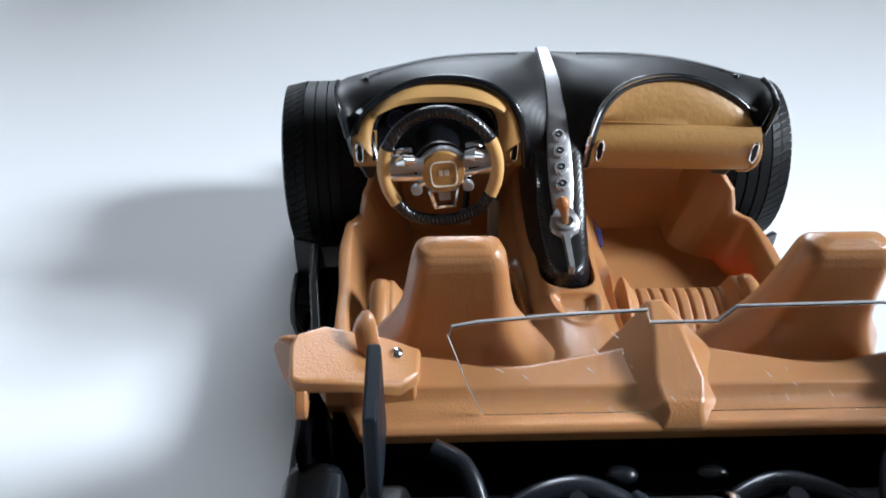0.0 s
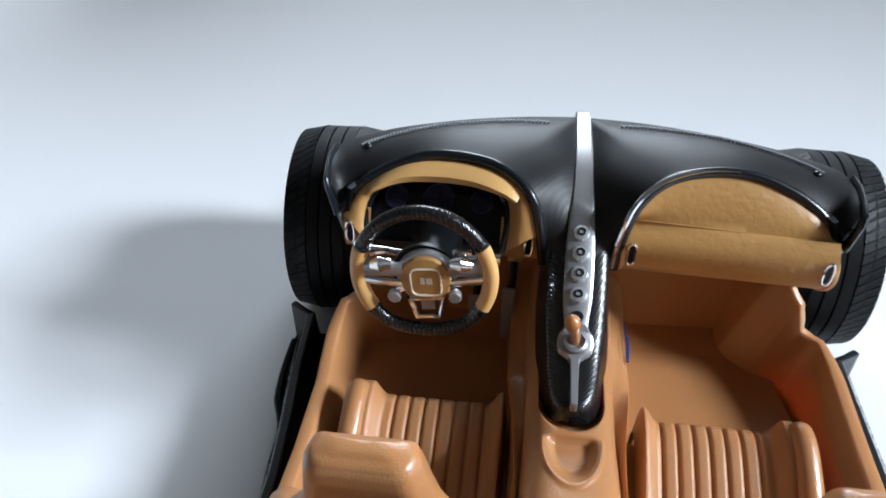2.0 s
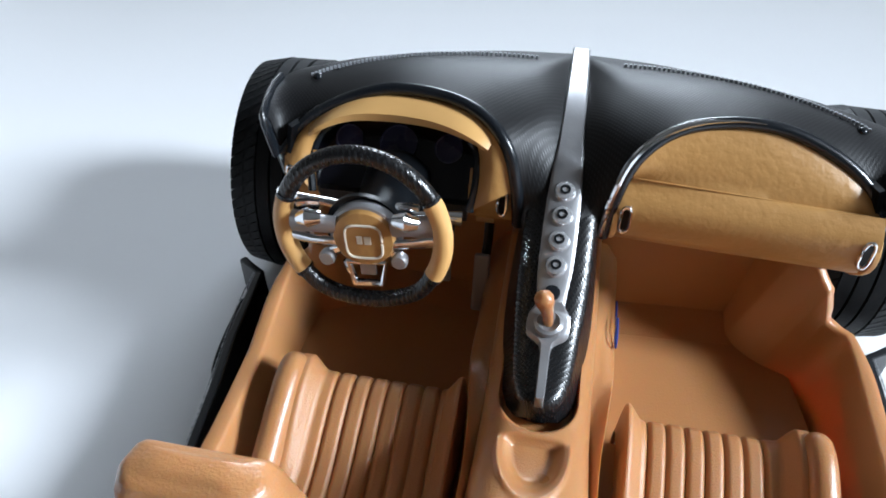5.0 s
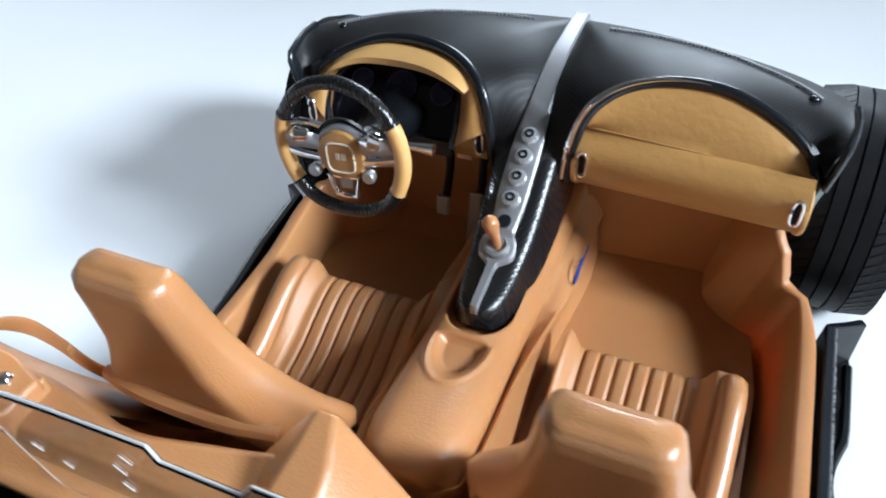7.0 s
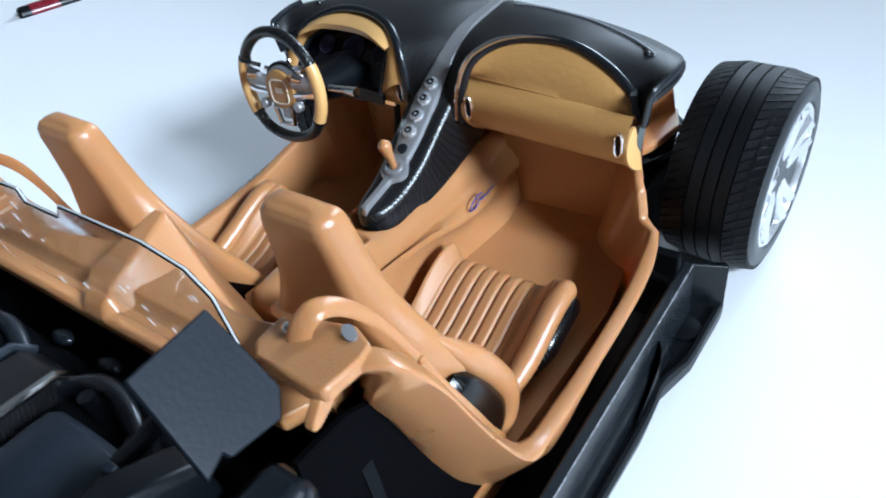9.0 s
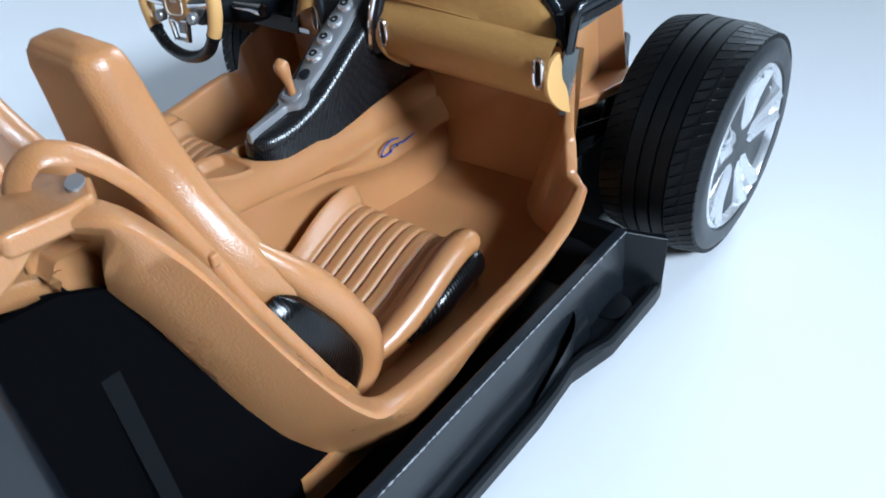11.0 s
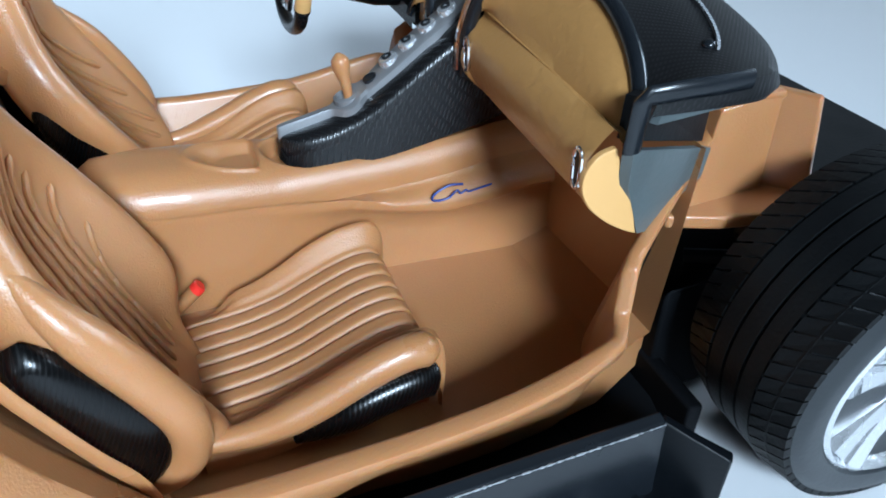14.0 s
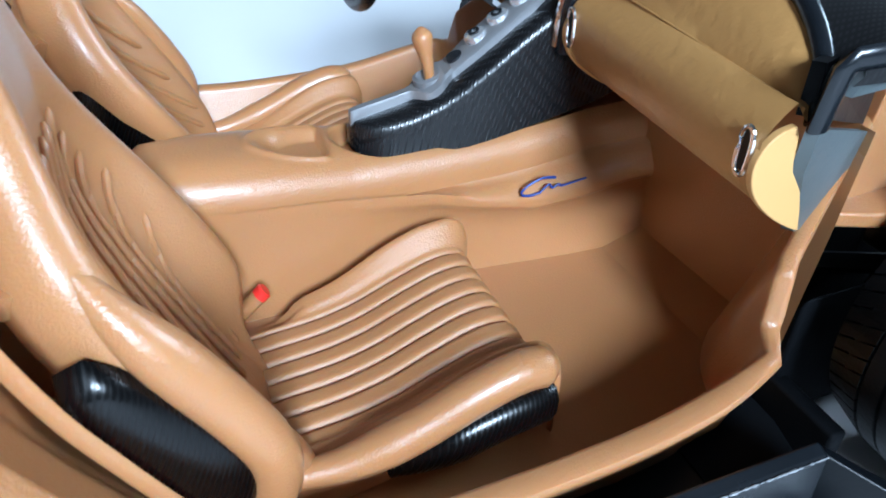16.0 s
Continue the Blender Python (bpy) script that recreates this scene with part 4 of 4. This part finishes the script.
    for i, (p, q) in list(enumerate(zip(b, opening)))[7:35]:
        v = math.sin(math.pi * (i - 6) / 29) ** 0.5
        o = p.lerp(q, 0.25)
        hood.append([o + Vector((0, -0.006, 0.006)), o.lerp(q, 0.5 * v) + Vector((0, -0.045, 0.034)) * v, o.lerp(q, v) + Vector((0, -0.100, 0.042)) * v, o.lerp(q, v) + Vector((0, -0.097, 0.020)) * v])
    part("hood", sheet(hood, 0.014), GRIP, sur, "pale tan hood over the dials", angle=60)
    scr = [[Vector((p.x, 0.93 - 0.15 * v, 0.965 - 0.155 * v)) for v in (0, 0.5, 1.0)] for p in [Vector((-0.215 - 0.43 * k / 20, 0, 0)) for k in range(21)]]
    part("screen", sheet(scr, 0.02), SCREEN, sur, "black glossy instrument screen")
    for k, x in enumerate((-0.30, -0.43, -0.56)):
        m = aim((x, 0.868, 0.908), (0, -0.72, 0.70))
        part("dial", lathe([(0.036 + 0.012 * (k == 1), 0.0), (0.036 + 0.012 * (k == 1), 0.006), (0.033 + 0.012 * (k == 1), 0.006), (0.033 + 0.012 * (k == 1), 0.0)], m, 28), DIAL, sur)
        part("needle", box(m @ Vector((0.015, 0.012, 0.004)), (0.045, 0.004, 0.003), m.to_3x3().to_4x4() @ Matrix.Rotation(0.7 + k, 4, "Z")), DIAL, sur)
    part("under_panel", prism([(-0.62, 0.765), (-0.235, 0.765), (-0.235, 0.815), (-0.62, 0.815)], "y", 0.765, 0.80), COWL, sur)
    # column
    part("column_shroud", loft([[(-0.42 + r * math.cos(q) * 1.1, y, 0.885 + r * math.sin(q) + dz) for q in [2 * math.pi * k / 20 for k in range(20)]] for y, r, dz in ((0.82, 0.075, -0.035), (0.70, 0.066, -0.03), (0.62, 0.056, -0.015), (0.53, 0.050, 0.0))]), BLACK, t, bevel=0.006)
    part("stalk", tube([(-0.34, 0.62, 0.885), (-0.28, 0.628, 0.885), (-0.226, 0.632, 0.883)], [0.012, 0.013, 0.020], 10), CHROME, t, "chrome stalk")
    part("stalk", tube([(-0.50, 0.62, 0.89), (-0.58, 0.60, 0.915), (-0.615, 0.59, 0.925)], [0.012, 0.010, 0.010], 10), CHROME, t, "chrome stalk")
    part("small_switch", box((-0.185, 0.752, 0.792), (0.045, 0.010, 0.014)), CHROME, t)
    return t


dashboard()


def pedals():
    for x, z, h in ((-0.31, 0.50, 0.07), (-0.20, 0.47, 0.19)):
        t = thing("pedal", (x, 0.88, 0.36), "small brushed silver pedal against the tan firewall", "pedal", "pedals")
        part("pad", box((x, 0.850, z), (0.046, 0.016, h), Matrix.Rotation(-0.25, 4, "X")), SILVER, t, bevel=0.008)
        part("arm", tube([(x, 0.875, z), (x + 0.01, 0.90, z + 0.12), (x + 0.01, 0.92, z + 0.26)], 0.014, 8), BLACK, t)


pedals()


def steering_wheel():
    c = Vector((-0.416, 0.478, 0.938))
    # local x to the car's left or right, local y upward
    right = Vector((1, 0, 0))
    n = Vector((0.0, -1.0, 0.12)).normalized()
    up = (Vector((0, 0, 1)) - n * n.z).normalized()
    turn = radians(5)
    r2, u2 = right * math.cos(turn) + up * math.sin(turn), up * math.cos(turn) - right * math.sin(turn)

    def at(x, y, z=0.0):
        return c + (r2 * x + u2 * y + n * z) * k0
    k0 = 0.848
    m = Matrix.Translation(c) @ Matrix((r2, u2, r2.cross(u2))).transposed().to_4x4() @ Matrix.Scale(k0, 4)
    t = thing("steering_wheel", c, "flat-bottomed steering wheel in black carbon and tan with chrome spokes", "steering wheel")

    def outline(a):
        x, y = 0.207 * math.cos(a), 0.221 * math.sin(a)
        if y < -0.13:
            x, y = x * (1 + 0.10 * step(-0.13, -0.20, y)), -0.13 + (y + 0.13) * 0.86
        return at(x, y)

    def arc(a0, a1, r, mat, name, label):
        k = 26
        pts = [outline(radians(a0 + (a1 - a0) * i / k)) for i in range(k + 1)]
        return part(name, tube(pts, r, 12, up=n), mat, t, label)
    arc(28, 152, 0.0190, CARBON_FINE, "upper_rim", "black carbon rim")
    arc(212, 328, 0.0190, CARBON_FINE, "lower_rim", "black carbon rim")
    arc(-33, 29, 0.0215, GRIP, "grip", "tan grip")
    arc(151, 213, 0.0215, GRIP, "grip", "tan grip")
    for a in (28, 152, 213, 327):
        p, q = outline(radians(a - 1.2)), outline(radians(a + 1.2))
        part("grip_seam", tube([p, q], 0.0225, 12, up=n), GLOSS, t)
    part("hub_ring", lathe([(0.080, -0.02), (0.092, 0.0), (0.094, 0.03), (0.088, 0.042), (0.078, 0.045), (0.074, 0.030)], m @ Matrix.Translation((0.008, -0.004, -0.032)), 40), SILVER, t, "silver hub ring")
    hub = part("hub", lathe([(0.082, 0.0), (0.082, 0.045), (0.076, 0.054), (0.050, 0.058), (0.0, 0.058)], m @ Matrix.Translation((0.008, -0.004, -0.032)), 40), GOLD, t, "tan hub pad")
    # outline badge and plain emblem shapes
    sq = []
    for k in range(41):
        a = 2 * math.pi * k / 40
        cc, q = math.cos(a), math.sin(a)
        sq.append(at(0.01 + 0.047 * math.copysign(abs(cc) ** 0.5, cc), -0.006 + 0.045 * math.copysign(abs(q) ** 0.5, q) - 0.006 * (q < 0), 0.027))
    part("badge_outline", tube(sq, 0.0028, 6), PALE, hub)
    for x0, x1 in ((-0.016, -0.001), (0.003, 0.022)):
        part("emblem_bar", box(at((x0 + x1) / 2 + 0.008, -0.004, 0.0265), (x1 - x0, 0.024, 0.004), m.to_3x3().to_4x4()), PALE, hub, bevel=0.004)
    for s in (-1, 1):
        part("spoke", tube([at(0.01 + 0.07 * s, 0.030, 0.015), at(0.13 * s, 0.035, 0.012), at(0.20 * s, 0.03, 0.0)], [0.022, 0.026, 0.030], 10, flat=0.35, up=n), SILVER, t, "silver spoke")
        part("spoke", tube([at(0.01 + 0.07 * s, -0.02, 0.015), at(0.13 * s, -0.015, 0.014), at(0.20 * s, -0.01, 0.0)], [0.012, 0.012, 0.016], 10, flat=0.5, up=n), CHROME, t)
        part("switch_pod", tube([at(0.095 * s, 0.055, 0.02), at(0.125 * s, 0.06, 0.03), at(0.15 * s, 0.05, 0.02)], [0.014, 0.022, 0.014], 10, up=n), CHROME, t)
        part("paddle", tube([at(0.10 * s, 0.085, 0.0), at(0.13 * s, 0.092, 0.01), at(0.155 * s, 0.088, 0.012)], 0.008, 8), CHROME, t)
        part("thumb_knob", lathe([(0.020, -0.01), (0.022, 0.008), (0.018, 0.016), (0.0, 0.018)], m @ Matrix.Translation((0.095 * s, -0.065, 0.015)), 18), SILVER, t, "silver thumb knob")
        part("knob_stem", tube([at(0.05 * s, -0.04, 0.0), at(0.095 * s, -0.06, 0.005)], 0.012, 8), CHROME, t)
    tr = [(-0.052, -0.075), (0.052, -0.075), (0.036, -0.145), (-0.036, -0.145), (-0.052, -0.075)]
    part("lower_spoke", tube([at(x + 0.005, y, 0.012) for x, y in tr], 0.009, 8, up=n), CHROME, t, "chrome lower spoke frame")
    part("lower_pad", box(at(0.005, -0.105, 0.004), (0.045, 0.04, 0.01), m.to_3x3().to_4x4()), SILVER, t, bevel=0.006)
    part("back_plate", lathe([(0.05, -0.07), (0.10, -0.03), (0.10, -0.015), (0.0, -0.015)], m, 32), BLACK, t)
    return t


steering_wheel()

# ---------------------------------------------------------------- rear


def partition():
    t = thing("rear_window", (0.0, -0.525, 1.0), "clear scratched plastic partition window behind the seats", "window pane")
    o = [(-0.36, 0.985), (-0.395, 1.075), (-0.432, 1.20), (-0.425, 1.222), (-0.38, 1.232), (-0.25, 1.245), (-0.085, 1.255), (-0.075, 1.225), (0.045, 1.225), (0.07, 1.260), (0.33, 1.265), (0.44, 1.245), (0.49, 1.20), (0.51, 1.10), (0.49, 0.985)]
    ob = part("pane", prism(o, "y", -0.530, -0.520), CLEAR, t, bevel=0.003)
    ob.visible_shadow = False
    pts = [(x, -0.525, z) for x, z in o]
    part("edge", tube(pts, 0.0022, 6), FROST, t, "pale scuffed edge")
    rng = random.Random(4)
    for k in range(16):
        x, z = rng.uniform(-0.36, 0.47), rng.uniform(1.0, 1.22)
        a = rng.choice((-0.9, -0.7, -0.8, 0.5)) + rng.uniform(-0.2, 0.2)
        d = rng.uniform(0.006, 0.024)
        part("scratch", tube([(x, -0.5315, z), (x + d * math.cos(a), -0.5315, z + d * math.sin(a))], 0.0008, 4), FROST, t)


partition()


def engine():
    t = thing("engine", (0, -0.9, 0.70), "black plastic model engine with carbon covers behind the cabin", "engine")
    part("block", box((0, -0.95, 0.72), (0.62, 0.62, 0.30)), MATTE, t, bevel=0.03)
    part("front_frame", prism([(-0.60, 0.55), (0.60, 0.55), (0.55, 0.84), (-0.55, 0.84)], "y", -0.66, -0.60), MATTE, t, bevel=0.02)
    for s in (-1, 1):
        part("plenum", loft([[((0.26 + 0.12 * math.cos(q)) * s, y, 0.90 + 0.075 * math.copysign(abs(math.sin(q)) ** 0.6, math.sin(q)) * k) for q in [2 * math.pi * i / 24 for i in range(24)]] for y, k in ((-0.74, 0.5), (-0.76, 0.9), (-0.80, 1.0), (-1.2, 1.0), (-1.25, 0.6))]), DULL, t, "dull black plenum cover", bevel=0.01)
        part("intake_pipe", tube(spline([(0.42 * s, -0.80, 0.82), (0.34 * s, -0.70, 0.90), (0.20 * s, -0.655, 0.93), (0.08 * s, -0.69, 0.90), (0.0, -0.75, 0.86)], 6), 0.022, 10), GLOSS, t)
        part("post", tube([(0.20 * s, -0.69, 0.84), (0.20 * s, -0.70, 0.955)], 0.018, 10), BLACK, t)
        part("post", tube([(0.34 * s, -0.70, 0.82), (0.34 * s, -0.71, 0.92)], 0.016, 10), BLACK, t)
        part("side_rib", tube(spline([(0.46 * s, -0.60, 0.98), (0.40 * s, -0.64, 0.97), (0.37 * s, -0.74, 0.93), (0.36 * s, -0.95, 0.92)], 6), 0.02, 10), GLOSS, t)
        part("bulkhead_stud", blob((0.09 * s, -0.60, 0.885), (0.035, 0.02, 0.016)), GLOSS, t)
    part("carbon_cover", loft([[(-0.085, y, 0.88), (-0.07, y, z), (0.07, y, z), (0.085, y, 0.88)] for y, z in ((-0.66, 0.90), (-0.69, 0.945), (-0.9, 0.97), (-1.2, 0.97))]), CARBON, t, "black carbon cover", bevel=0.012)
    for s in (-1, 1):
        part("cover_rail", tube([(0.078 * s, -0.665, 0.91), (0.082 * s, -0.70, 0.95), (0.085 * s, -0.9, 0.965), (0.085 * s, -1.2, 0.965)], 0.012, 8), CHROME if s > 0 else DULL, t)
    return t


engine()


def fin(s):
    t = thing("body_fin", (0.63 * s, -0.75, 0.7), "flat dull black plastic side fin at the rear bulkhead", "fin", "rear side fins")
    if s > 0:
        # leaning plate with a notched lower edge
        q = [Vector(p) for p in ((0.535, -0.567, 1.232), (0.545, -0.731, 1.230), (0.681, -0.745, 1.094), (0.668, -0.700, 1.102), (0.678, -0.696, 1.092), (0.688, -0.600, 1.085), (0.660, -0.565, 1.110))]
        part("fin_plate", loft([q, [p - Vector((0.016, 0.0, 0.016)) for p in q]]), DULL, t, bevel=0.004)
    else:
        o = [(-0.590, 1.250), (-0.745, 1.240), (-0.775, 1.085), (-0.700, 1.04), (-0.575, 1.02), (-0.585, 1.10)]
        part("fin_plate", prism(o, "x", -0.545, -0.569), DULL, t, bevel=0.006)
    part("rib", prism([(-0.66, 0.65), (-1.05, 0.65), (-1.05, 1.05), (-0.82, 1.08), (-0.70, 1.02)], "x", 0.50 * s, 0.588 * s), BLACK, t, bevel=0.02)
    for y in (-0.80, -0.90):
        part("slat", box((0.485 * s, y, 0.90), (0.03, 0.02, 0.32)), DULL, t, bevel=0.005)
    part("foot", box((0.68 * s, -0.72, 0.60), (0.12, 0.24, 0.74)), GLOSS, t, bevel=0.04)


fin(1)
fin(-1)

# ---------------------------------------------------------------- small things



def script_mark():
    """The blue swoosh on the tunnel's flank, as plain strokes."""
    t = thing("blue_mark", (0.165, 0.70, 0.50), "small blue script mark printed on the tan tunnel flank", "mark")
    x = 0.1845
    part("stroke", tube(spline([(x, 0.735, 0.522), (x, 0.70, 0.526), (x, 0.665, 0.512), (x, 0.653, 0.495), (x, 0.675, 0.487), (x, 0.70, 0.490)], 5), 0.0030, 6), BLUE, t)
    part("stroke", tube(spline([(x, 0.70, 0.490), (x, 0.72, 0.507), (x, 0.73, 0.496), (x, 0.745, 0.503), (x, 0.755, 0.497), (x, 0.815, 0.505)], 5), 0.0026, 6), BLUE, t)


script_mark()


def pen():
    t = thing("pen", (-5.0, 2.3, 0.0), "black pen with a red band lying on the white table", "pen")
    a, b = Vector((-5.10, 1.78, 0.075)), Vector((-4.55, 3.6, 0.075))
    d = (b - a).normalized()
    part("barrel", lathe([(0.055, 0.0), (0.075, 0.02), (0.075, 0.5), (0.072, (b - a).length)], aim(a, d), 24), BLACK, t)
    part("band", lathe([(0.077, 0.10), (0.077, 0.34), (0.070, 0.34), (0.070, 0.10)], aim(a, d), 24), plain("dark_red_plastic", (0.16, 0.01, 0.02), 0.3), t, "dark red band")


pen()
